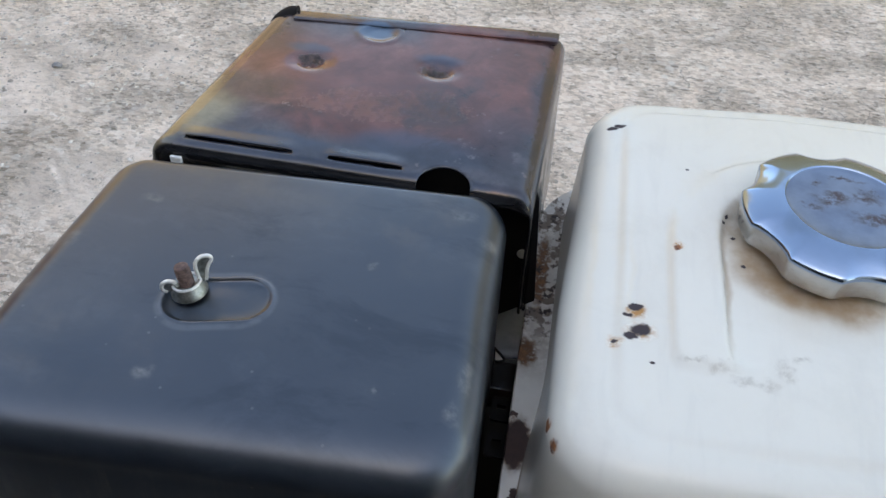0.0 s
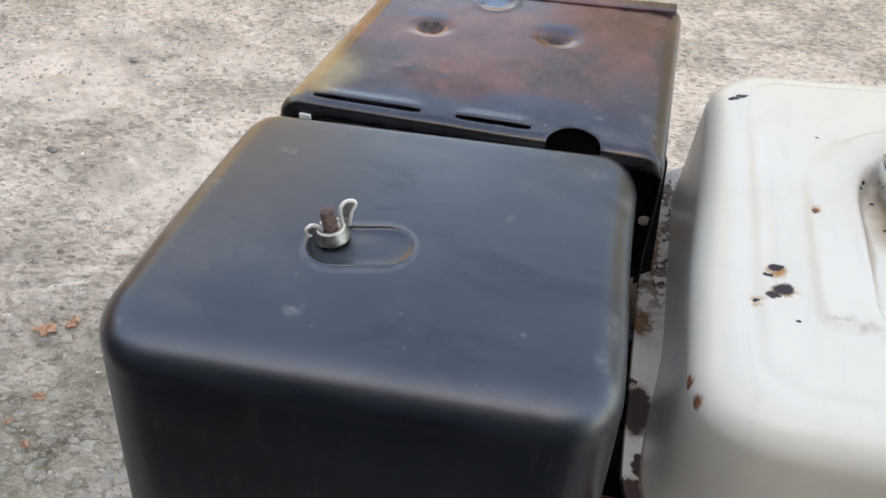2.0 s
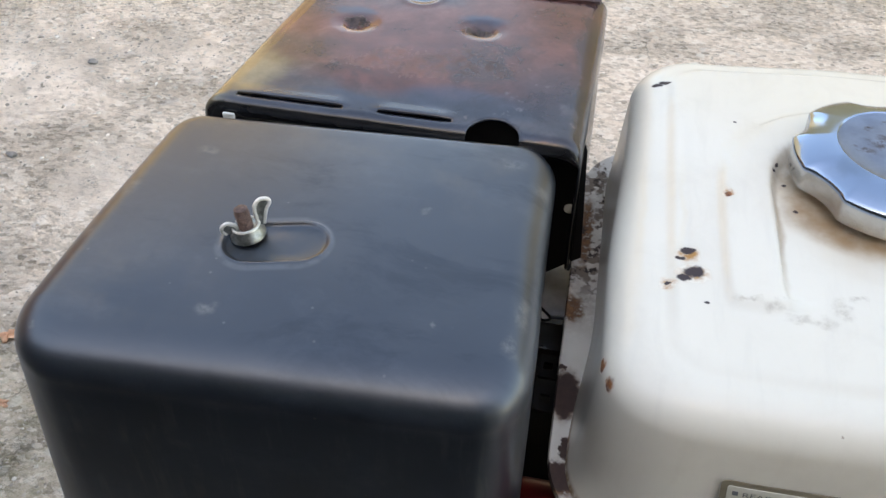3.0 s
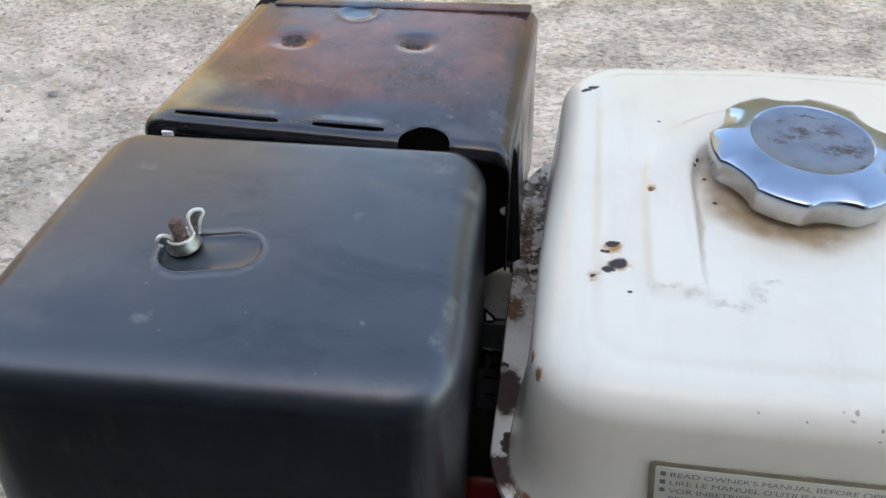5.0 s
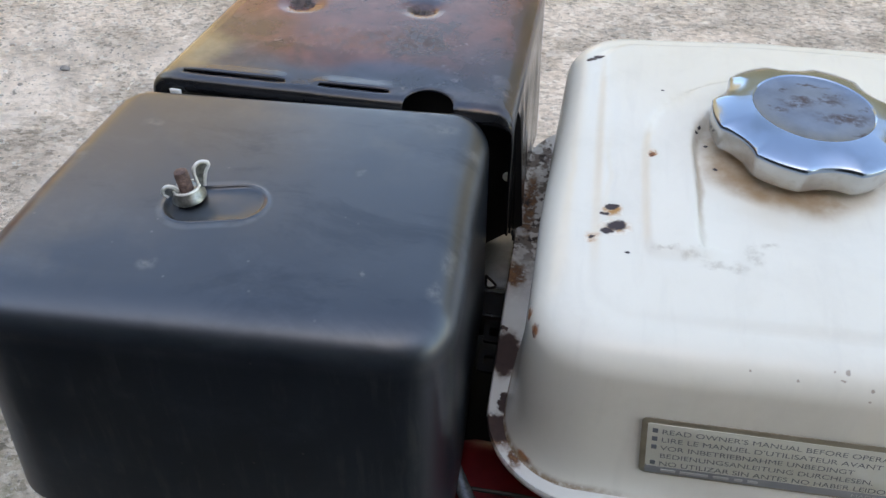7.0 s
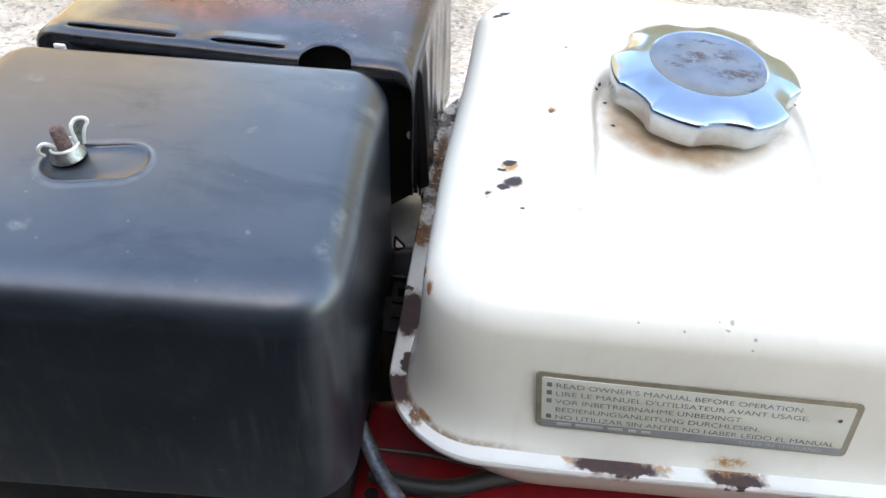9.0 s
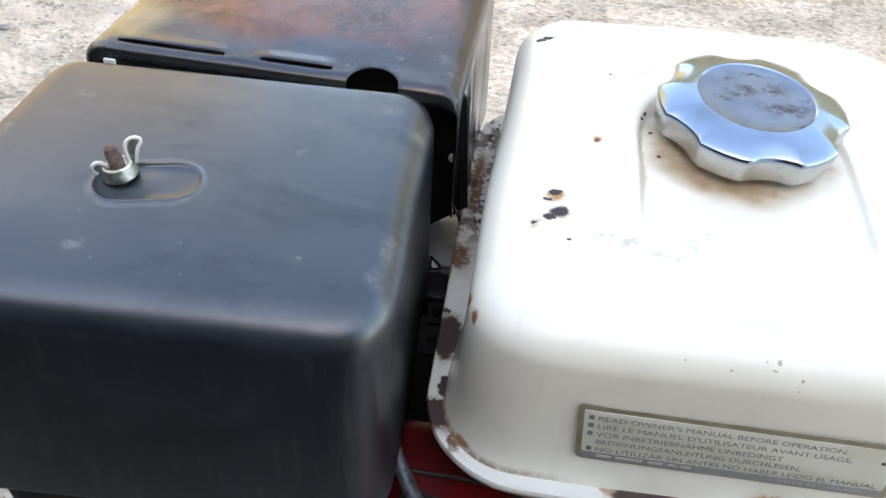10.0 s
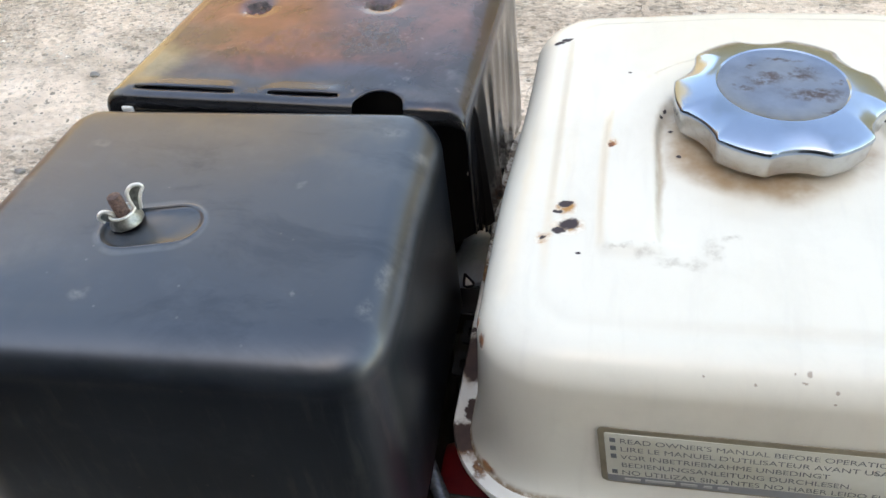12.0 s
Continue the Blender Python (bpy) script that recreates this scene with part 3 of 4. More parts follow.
CONCRETE, STONE, SLATE, LEAF = concrete(), stone(), dark_stone(), leaf()
BLACK, STEEL, PAINT, RIM = black_cover(), heated_steel(), tank_paint(), rim_paint()
CHROME, CHROME_SIDE, CHROME_DISC, ZINC, RUSTY = chrome(), chrome_side(), chrome_disc(), zinc(), rusty()
ZINC_DULL = plain("dulled_zinc", (0.15, 0.16, 0.15), (0.42, 0.44, 0.42), 0.36, 0.9, 420)
SOOT = plain("sooty_black_steel", (0.006, 0.006, 0.007), (0.013, 0.012, 0.012), 0.6, spec=0.15)
GLOSS = plain("black_enamel", (0.012, 0.012, 0.013), (0.022, 0.021, 0.021), 0.3)
RED = plain("dark_red_enamel", (0.16, 0.006, 0.010), (0.26, 0.010, 0.014), 0.35)
GREY = plain("grey_cast_metal", (0.26, 0.31, 0.38), (0.40, 0.46, 0.54), 0.4, 0.0, 120)
RUBBER = plain("black_rubber", (0.010, 0.010, 0.010), (0.022, 0.022, 0.022), 0.55)
ROD = plain("worn_steel", (0.10, 0.11, 0.13), (0.42, 0.43, 0.46), 0.4, 0.8, 250)
LABEL = plain("label_foil", (0.52, 0.51, 0.41), (0.60, 0.60, 0.54), 0.4, 0.0, 40)
LABEL_FRAME = plain("label_border", (0.20, 0.17, 0.12), (0.30, 0.26, 0.19), 0.4, 0.2, 120)
INK = plain("faded_grey_print", (0.09, 0.10, 0.11), (0.17, 0.18, 0.19), 0.6)
STRIP = plain("grey_print_strip", (0.19, 0.195, 0.20), (0.27, 0.275, 0.28), 0.5)
PRINT = plain("pale_print", (0.34, 0.335, 0.31), (0.46, 0.455, 0.42), 0.5)
PALE = plain("pale_clip", (0.6, 0.6, 0.58), (0.75, 0.75, 0.72), 0.5)
STRAW_WALL = plain("ochre_render", (0.30, 0.250, 0.165), (0.37, 0.310, 0.210), 0.9, 0.0, 3)
DARK_WALL = plain("dark_blocker", (0.016, 0.014, 0.013), (0.028, 0.024, 0.021), 0.8, 0.0, 4)
BROWN_WALL = plain("reddish_brown_render", (0.30, 0.15, 0.085), (0.38, 0.20, 0.120), 0.9, 0.0, 3)
HOUSE_WALL = plain("grey_render", (0.30, 0.29, 0.27), (0.38, 0.37, 0.34), 0.9, 0.0, 3)
HEDGE = plain("hedge_green", (0.09, 0.095, 0.075), (0.16, 0.165, 0.125), 0.9, 0.0, 6)


# ---------------------------------------------------------------- mesh helpers
def mesh_of(name, bm, mats, smooth=True, sharp=40):
    me = bpy.data.meshes.new(name)
    bmesh.ops.recalc_face_normals(bm, faces=bm.faces[:])
    if smooth:
        for f in bm.faces:
            f.smooth = True
        for e in bm.edges:
            if len(e.link_faces) == 2 and e.calc_face_angle(0) > radians(sharp):
                e.smooth = False
    bm.to_mesh(me)
    bm.free()
    for mt in mats if isinstance(mats, (list, tuple)) else [mats]:
        me.materials.append(mt)
    return me


def part(name, bm, mats, parent=None, label="", smooth=True, sharp=40):
    ob = new(name, mesh_of(name, bm, mats, smooth, sharp))
    if parent is not None:
        ob.parent = parent
        ob.matrix_parent_inverse = Matrix.Translation(parent["at"] if "at" in parent else (0, 0, 0)).inverted()
    if label:
        ob["label"] = label
    return ob


def rrect(x0, x1, y0, y1, r, n=10, m=8):
    """A rounded rectangle, counter-clockwise, with m pieces on each straight side."""
    r = r if isinstance(r, (tuple, list)) else (r,) * 4
    cs = [(x0 + r[0], y0 + r[0], r[0], 180), (x1 - r[1], y0 + r[1], r[1], 270), (x1 - r[2], y1 - r[2], r[2], 0), (x0 + r[3], y1 - r[3], r[3], 90)]
    pts = []
    for i, (cx, cy, rr, a0) in enumerate(cs):
        arc = [(cx + rr * math.cos(radians(a0 + 90 * k / n)), cy + rr * math.sin(radians(a0 + 90 * k / n))) for k in range(n + 1)]
        pts += arc
        nx, ny, nr, na = cs[(i + 1) % 4]
        q = (nx + nr * math.cos(radians(na)), ny + nr * math.sin(radians(na)))
        p = arc[-1]
        pts += [(p[0] + (q[0] - p[0]) * k / m, p[1] + (q[1] - p[1]) * k / m) for k in range(1, m)]
    return pts


def loft(bm, loops, cap_first=False, cap_last=False, closed=True):
    """Skin between loops of (x, y, z) with the same count."""
    rings = [[bm.verts.new(p) for p in loop] for loop in loops]
    n = len(rings[0])
    for a, b in zip(rings, rings[1:]):
        for i in range(n if closed else n - 1):
            j = (i + 1) % n
            bm.faces.new((a[i], a[j], b[j], b[i]))
    if cap_first:
        bm.faces.new(rings[0][::-1])
    if cap_last:
        bm.faces.new(rings[-1])
    return rings


def box(bm, x0, x1, y0, y1, z0, z1, bevel=0.0, seg=2):
    m = Matrix.Translation(((x0 + x1) / 2, (y0 + y1) / 2, (z0 + z1) / 2)) @ Matrix.Diagonal((x1 - x0, y1 - y0, z1 - z0, 1))
    made = bmesh.ops.create_cube(bm, size=1, matrix=m)["verts"]
    if bevel:
        edges = list({e for v in made for e in v.link_edges})
        bmesh.ops.bevel(bm, geom=edges, offset=bevel, segments=seg, affect="EDGES", profile=0.5)


def turned(bm, profile, n=32, at=(0, 0, 0), tilt=None, shape=None):
    """A body of revolution from (radius, z) pairs, closed at both ends."""
    m = Matrix.Translation(at) @ (tilt or Matrix.Identity(4))
    loops = []
    for r, z in profile:
        loops.append([m @ Vector((r * (shape(a) if shape else 1) * math.cos(a), r * (shape(a) if shape else 1) * math.sin(a), z)) for a in (2 * math.pi * i / n for i in range(n))])
    loft(bm, loops, True, True)


def tube(bm, points, r, n=10, flat=1.0):
    """A round bar along points; flat squashes it."""
    pts = [Vector(p) for p in points]
    loops = []
    up = Vector((0, 0, 1))
    for i, p in enumerate(pts):
        d = (pts[min(i + 1, len(pts) - 1)] - pts[max(i - 1, 0)]).normalized()
        s = d.cross(up)
        s = s.normalized() if s.length > 1e-4 else Vector((1, 0, 0))
        u = s.cross(d)
        loops.append([p + r * (math.cos(a) * s + flat * math.sin(a) * u) for a in (2 * math.pi * k / n for k in range(n))])
    loft(bm, loops, True, True)


def smoothed(points, n=8):
    """A curve through points."""
    p = [Vector(q) for q in points]
    p = [2 * p[0] - p[1]] + p + [2 * p[-1] - p[-2]]
    out = []
    for i in range(1, len(p) - 2):
        for k in range(n):
            t = k / n
            out.append(0.5 * (2 * p[i] + (p[i + 1] - p[i - 1]) * t + (2 * p[i - 1] - 5 * p[i] + 4 * p[i + 1] - p[i + 2]) * t * t + (3 * p[i] - p[i - 1] - 3 * p[i + 1] + p[i + 2]) * t ** 3))
    return out + [p[-2]]


def step(a, b, x):
    t = min(1.0, max(0.0, (x - a) / (b - a)))
    return t * t * (3 - 2 * t)


# ---------------------------------------------------------------- ground and what closes the yard
bm = bmesh.new()
half = 250.0
cuts = [-half, -20, -4, -2, -1, 0, 1, 2, 4, 20, half]
grid = [[bm.verts.new((x, y, 0)) for x in cuts] for y in cuts]
for j in range(len(cuts) - 1):
    for i in range(len(cuts) - 1):
        bm.faces.new((grid[j][i], grid[j][i + 1], grid[j + 1][i + 1], grid[j + 1][i]))
tagged(part("ground", bm, CONCRETE, smooth=False), "rough pale grey concrete yard with exposed aggregate", "ground", kind="structure")

bm = bmesh.new()
box(bm, -10.0, -2.0, 5.0, 5.3, 0, 4.1, 0.02)
box(bm, -1.997, -0.35, 5.0, 5.3, 0, 1.5, 0.02)
tagged(part("wall_north", bm, STRAW_WALL), "plain ochre rendered wall, stepped lower at one end", "wall", kind="structure")
# added dark wall, out of view, that darkens the cover's front
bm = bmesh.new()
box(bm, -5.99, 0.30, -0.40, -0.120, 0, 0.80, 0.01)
tagged(part("unseen_dark_wall", bm, DARK_WALL), "low dark wall, unseen, added to darken the cover's front", "wall", kind="structure")
bm = bmesh.new()
box(bm, -6.3, -6.0, -7.9, 4.9, 0, 3.0, 0.02)
tagged(part("wall_west", bm, BROWN_WALL), "plain reddish-brown rendered wall beside the yard", "wall", kind="structure")
# added house wall, out of view, that keeps the sun off the yard
bm = bmesh.new()
box(bm, -16.0, 16.0, -8.6, -8.0, 0, 10.8, 0.02)
tagged(part("added_house_wall", bm, HOUSE_WALL), "unseen grey house wall added to shade the yard", "wall", kind="structure")
bm = bmesh.new()
box(bm, -0.34, 9.0, 5.0, 6.4, 0, 3.3, 0.25)
tagged(part("backdrop", bm, HEDGE), "dark green hedge behind the yard", "hedge", kind="structure")

# ---------------------------------------------------------------- the engine
engine = new("petrol_engine")
engine.empty_display_size = 0.1
engine.location = (0.03, 0.22, 0.0)
engine["at"] = (0.03, 0.22, 0.0)
tagged(engine, "old petrol engine with black air cleaner, rusty muffler and white tank", "engine")

# --- air cleaner cover
CX0, CX1, CY0, CY1, CTOP, CR = -0.1560, -0.0060, 0.1385, 0.2570, 0.4565, 0.0120


def cover_loop(f, inset, z, r):
    pts = rrect(CX0 - 0.0080 * f + inset, CX1 + 0.0020 * f - inset, CY0 - 0.0060 * f + inset * 1.5, CY1 + 0.001 * f - inset * 0.6, (r * 1.6, r * 1.2, r, r * 0.9), 10, 10)
    out = []
    for x, y in pts:
        left = (CX1 - x) / (CX1 - CX0)
        out.append((x + (0.070 * max(0.0, y - 0.19) + 0.030 * min(0.0, y - 0.19)) * max(0, left) - 0.0022 * step(0.16, 0.22, y) * (1 - min(1.0, left)), y + 0.060 * (x + 0.040), z))
    return out


def stadium(cx, cy, a, b, ang, px, py):
    """Where the ray from the middle of a long oval through (px, py) meets its edge."""
    dx, dy = px - cx, py - cy
    c, s = math.cos(ang), math.sin(ang)
    dx, dy = dx * c + dy * s, -dx * s + dy * c
    lo, hi = 0.0, 1.0
    k = 1 / math.hypot(dx, dy)
    dx, dy = dx * k, dy * k
    hi = a + b
    for _ in range(30):
        t = (lo + hi) / 2
        d = math.hypot(max(0, abs(dx * t) - a), dy * t)
        lo, hi = (t, hi) if d < b else (lo, t)
    return cx + (dx * c - dy * s) * lo, cy + (dx * s + dy * c) * lo


bm = bmesh.new()
loops = []
for k in range(9):
    f = 1 - k / 8
    loops.append(cover_loop(f, 0, 0.360 + (CTOP - CR - 0.360) * k / 8, 0.0145))
for k in range(1, 11):
    a = radians(90 * k / 10)
    loops.append(cover_loop(0, CR * (1 - math.cos(a)), CTOP - CR + CR * math.sin(a), max(0.0030, 0.0145 - 0.0105 * (1 - math.cos(a)))))
top = loops[-1]
OV = (-0.0893, 0.1868, 0.0078, 0.0084, radians(15))
edge = [stadium(*OV, x, y) for x, y, z in top]
for k in range(1, 15):
    t = k / 14
    loops.append([(x + (OV[0] + (ex - OV[0]) * 1.1 - x) * t, y + (OV[1] + (ey - OV[1]) * 1.1 - y) * t, z + 0.0012 * math.sin(t * 1.57)) for (x, y, z), (ex, ey) in zip(top, edge)])
for grow, dz in ((1.06, 0.0), (1.03, 0.0003), (1.0, 0.0002), (0.965, -0.0003), (0.93, -0.0007), (0.87, -0.0009), (0.5, -0.0008), (0.08, -0.0008)):
    loops.append([(OV[0] + (ex - OV[0]) * grow, OV[1] + (ey - OV[1]) * grow, CTOP + 0.0012 + dz) for ex, ey in edge])
inner = [(x, y, z - 0.002) for x, y, z in cover_loop(1, 0.003, 0.362, 0.016)]
loft(bm, [inner] + loops, False, True)
cover = part("air_cleaner_cover", bm, BLACK, engine, "satin black air cleaner cover with scuffed edges", sharp=60)
bm = bmesh.new()
loft(bm, [cover_loop(1.0, 0.0008, z, 0.016) for z in (0.3565, 0.3600)] + [cover_loop(1.0, 0.0020, 0.3608, 0.018)], True, True)
part("cover_lip", bm, BLACK, cover)

# stud and wing nut in the pressed oval
SX, SY, SZ = -0.0985, 0.1882, CTOP + 0.0002
NUT = 0.88
lean = Euler((radians(-3), radians(-8), 0)).to_matrix().to_4x4() @ Matrix.Scale(NUT, 4)
bm = bmesh.new()
prof = [(0.0023, 0.0)]
for k in range(10):
    prof += [(0.00265, 0.0016 + 0.0010 * k), (0.00245, 0.0021 + 0.0010 * k)]
prof += [(0.0024, 0.0122), (0.0017, 0.0127)]
turned(bm, prof, 16, (SX, SY, SZ), lean)
part("stud", bm, RUSTY, cover, "rusty threaded stud")
bm = bmesh.new()
turned(bm, [(0.0030, 0.0004), (0.0058, 0.0004), (0.0064, 0.0010), (0.0063, 0.0018), (0.0056, 0.0030), (0.0050, 0.0042), (0.0049, 0.0048), (0.0046, 0.0052), (0.0040, 0.0046), (0.0031, 0.0044)], 28, (SX, SY, SZ), lean)
nut = part("wing_nut", bm, ZINC_DULL, cover, "bright zinc wing nut")
bm = bmesh.new()
ring = [lean @ Vector((0.0047 * math.cos(a), 0.0047 * math.sin(a), 0.0051)) + Vector((SX, SY, SZ)) for a in (radians(-170 + 11 * k) for k in range(31))]
tube(bm, ring, 0.00045, 6)
part("nut_rim", bm, ZINC, nut, "bright worn rim")
# each ear is a thin stamped blade with a bright rolled edge
EARS = (([(0.0040, 0.0040), (0.0034, 0.0072), (0.0030, 0.0098), (0.0034, 0.0122), (0.0052, 0.0138), (0.0078, 0.0136), (0.0086, 0.0122), (0.0074, 0.0106), (0.0064, 0.0082), (0.0058, 0.0046)], 36),
        ([(0.0040, 0.0024), (0.0038, 0.0046), (0.0052, 0.0062), (0.0072, 0.0067), (0.0087, 0.0055), (0.0088, 0.0036), (0.0074, 0.0022)], 205))
for outline, turn in EARS:
    place = Matrix.Translation((SX, SY, SZ)) @ Euler((radians(-3), radians(1), 0)).to_matrix().to_4x4() @ Matrix.Scale(NUT, 4) @ pose(0, 0, 0, 0, 0, turn)
    curve = [place @ Vector((p.x, 0.25 * max(0.0, p.z - 0.008), p.z)) for p in smoothed([(r, 0.0, z) for r, z in outline], 5)]
    thick = place.to_3x3() @ Vector((0, 0.00035, 0))
    bm = bmesh.new()
    loft(bm, [[p + thick for p in curve], [p - thick for p in curve]], True, True)
    wing = part("wing", bm, ZINC_DULL, nut)
    bm = bmesh.new()
    tube(bm, curve, 0.00064, 8)
    part("wing_edge", bm, ZINC, nut, "bright rolled edge")

# air cleaner body below the cover
bm = bmesh.new()
box(bm, -0.160, -0.008, 0.140, 0.243, 0.235, 0.3570, 0.012, 3)
part("air_cleaner_body", bm, SOOT, engine)

# --- muffler and its heat shield
bm = bmesh.new()
box(bm, -0.128, -0.016, 0.284, 0.346, 0.270, 0.440, 0.02, 4)
part("muffler_body", bm, SOOT, engine, "sooty black muffler box")


def askew(x, y):
    """The sheet is cut askew: its depth grows towards the tank."""
    return 0.2545 + (y - 0.2545) * (1 + 0.83 * x)


def unskewed(x, y):
    return 0.2545 + (y - 0.2545) / (1 + 0.83 * x)


def shield_section(y, off):
    """The shield's cross-section at depth y, drawn in by off: (x, z) from the foot of one side to the foot of the other."""
    t = (y - 0.25) / 0.11
    xl, xr = -0.1450 + 0.0130 * t + off, -0.0005 + 0.0030 * t - off
    zt = 0.4580 + 0.0010 * t - off
    rl, rr, foot = 0.0090, 0.0085, 0.372
    pts = [(xl - 0.002, foot + (zt - rl - foot) * k / 12) for k in range(12)]
    pts += [(xl + rl - rl * math.cos(radians(9 * k)), zt - rl + rl * math.sin(radians(9 * k))) for k in range(11)]
    bend = []
    for k in range(11):
        o = off * 0.085 * k
        bend.append((xr + o - rr + rr * math.sin(radians(9 * k)), zt + o - rr + rr * math.cos(radians(9 * k))))
    ex, ez = bend[-1]
    return pts, (xl + rl, xr - rr, zt), bend + [(ex + 0.003 * k / 12, ez + (foot - ez) * k / 12) for k in range(1, 13)]


SLOTS = [(-0.1310, -0.0900, 0.2599, 0.2613), (-0.0768, -0.0492, 0.2599, 0.2613)]
NOTCH = (-0.0332, 0.2540, 0.0097)
xs_fixed = [s for slot in SLOTS for s in slot[:2]]
ys = sorted(set([0.2505 + 0.0008 * k for k in range(8)] + [0.2580, 0.2599, 0.2613, 0.2636] + [0.2505 + 0.0012 * k for k in range(7, 97)]))
ys = [y for i, y in enumerate(ys) if y <= 0.3665 and (y in (0.2599, 0.2613) or all(abs(y - q) > 0.0006 for q in (0.2599, 0.2613)))]
ts = sorted(set([(x + 0.1355) / 0.1265 for x in xs_fixed] + [k / 110 for k in range(111)]))
ts = [t for t in ts if 0 <= t <= 1]


def shield_height(x, y):
    h = 0.0
    # long raised presses behind the slits
    for x0, x1, y0, y1 in SLOTS:
        w = step(x0 - 0.004, x0 + 0.005, x) * step(x1 + 0.004, x1 - 0.005, x)
        h += 0.0006 * w * step(y1 + 0.0070, y1 + 0.0005, y) * step(y0 + 0.0002, y1 + 0.0002, y)
        h -= 0.0004 * w * step(y0 - 0.005, y0, y) * step(y1, y0, y)
    for hx, hy in ((-0.1005, 0.3245), (-0.0478, 0.3275)):
        d = math.hypot(x - hx, (y - hy) * 1.15)
        h -= 0.0007 * step(0.0115, 0.004, d)
        h -= (0.0012 + 0.0020 * noise.noise(Vector((x * 600, y * 600, 0)))) * step(0.0062, 0.0036, d)
    d = math.hypot(x + 0.078, y - 0.3535)
    h += 0.0003 * step(0.0115, 0.0085, d) - 0.0008 * step(0.0095, 0.004, d)
    h += 0.0010 * math.sin((x + 0.15) * 20.5) * step(0.26, 0.29, y)
    return h


bm = bmesh.new()
rows = []
fr = 0.0045
front = [(0.2540 + fr - fr * math.sin(radians(a)), fr - fr * math.cos(radians(a))) for a in (90, 75, 60, 45, 30, 15)]
stations = [(0.2542, 0.0080)] + front + [(y, 0.0) for y in ys if y > 0.2540 + fr]
for y, off in stations:
    left, (xa, xb, zt), right = shield_section(y, off)
    row = [(x, y, z) for x, z in left]
    for t in ts[1:-1]:
        x = xa + (xb - xa) * t
        # hold the slit ends in place as the section tapers
        x0 = -0.1355 + 0.1265 * t
        if 0.255 < y < 0.268:
            x = x0
        row.append((x, y, zt + shield_height(x, y)))
    # the flank is dented in upright folds
    row += [(x + 0.0022 * noise.noise(Vector((y * 75, z * 14, 2.0))) * step(0.452, 0.435, z), y, z) for x, z in right]
    rows.append(row)
rows = [[(x, askew(x, y), z) for x, y, z in row] for row in rows]
rings = loft(bm, rows, closed=False)
nx, ny, nr = NOTCH
for v in bm.verts:
    if v.co.z > 0.44:
        d = Vector((v.co.x - nx, (v.co.y - ny) * 0.92))
        if v.co.y < ny:
            d.y *= 0.1
        if 0.0 < abs(d.length - nr) < 0.0007:
            k = nr / d.length
            v.co.x = nx + d.x * k
            if v.co.y >= ny:
                v.co.y = ny + d.y * k / 0.92
gone = []
for f in bm.faces:
    c = f.calc_center_median()
    if c.z < 0.43:
        continue
    if any(x0 < c.x < x1 and y0 < unskewed(c.x, c.y) < y1 for x0, x1, y0, y1 in SLOTS):
        gone.append(f)
    elif math.hypot(c.x - nx, max(0, (c.y - ny) * 0.92)) < nr:
        gone.append(f)
# side cut-outs low on the flank
for f in bm.faces:
    c = f.calc_center_median()
    if c.x > 0.0 and c.z < 0.395 and c.y < 0.262 + (0.395 - c.z) * 0.9:
        gone.append(f)
bmesh.ops.delete(bm, geom=list(set(gone)), context="FACES")
# round off the notch's edge
for v in bm.verts:
    if v.is_boundary and v.co.z > 0.43 and v.co.y > 0.2538:
        d = Vector((v.co.x - nx, max(0.0, (v.co.y - ny) * 0.92)))
        if 0.0 < abs(d.length - nr) < 0.0018:
            v.co.x, v.co.y = nx + d.x * nr / d.length, (ny + d.y * nr / d.length / 0.92 if d.y > 0 else v.co.y)
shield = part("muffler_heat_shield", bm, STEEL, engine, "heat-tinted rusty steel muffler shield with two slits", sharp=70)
sol = shield.modifiers.new("sheet", "SOLIDIFY")
sol.thickness, sol.offset = 0.0012, -1

bm = bmesh.new()
loft(bm, [[(x, askew(x, y), z) for x, y in rrect(-0.1185 + i, -0.0010 - i, 0.3590 + i, 0.3668 - i, 0.0012, 3, 12)] for z, i in ((0.4588, 0), (0.4604, 0), (0.4608, 0.0006))], True, True)
part("back_strip", bm, STEEL, shield, "folded steel strip along the back")
bm = bmesh.new()
tube(bm, smoothed([(-0.1180, 0.3560, 0.4600), (-0.1225, 0.3555, 0.4590), (-0.1275, 0.3530, 0.4550), (-0.1310, 0.3510, 0.4470)]), 0.0034, 10, 0.7)
part("corner_bead", bm, SOOT, shield)
# back wall
bm = bmesh.new()
loft(bm, [[(x, askew(x, y), z) for x, y in rrect(-0.1270, -0.0010, 0.3650, 0.3662, 0.0004, 2, 8)] for z in (0.372, 0.4565)], True, True)
part("back_panel", bm, GLOSS, shield)
# plate set back inside the shield's mouth
bm = bmesh.new()
prof = [(-0.1380, 0.372), (-0.0180, 0.372), (0.0062, 0.3930), (0.0012, 0.4470), (-0.0008, 0.4520), (-0.0060, 0.4555), (-0.1300, 0.4555), (-0.1360, 0.4500)]
loft(bm, [[(x, y, z) for x, z in prof] for y in (0.2670, 0.2682)], True, True)
part("front_flange", bm, SOOT, shield, "black inner front plate")
# pale disc standing in for a hole that light shows through
for (x, y, z, r) in ((-0.0018, 0.2670, 0.4190, 0.0021),):
    bm = bmesh.new()
    turned(bm, [(r, 0), (r * 1.05, 0.0008), (r * 0.6, 0.0014)], 14, (x, y, z), Euler((radians(90), 0, 0)).to_matrix().to_4x4())
    part("bright_hole_disc", bm, PALE, shield, "small pale disc in place of a bright hole")
bm = bmesh.new()
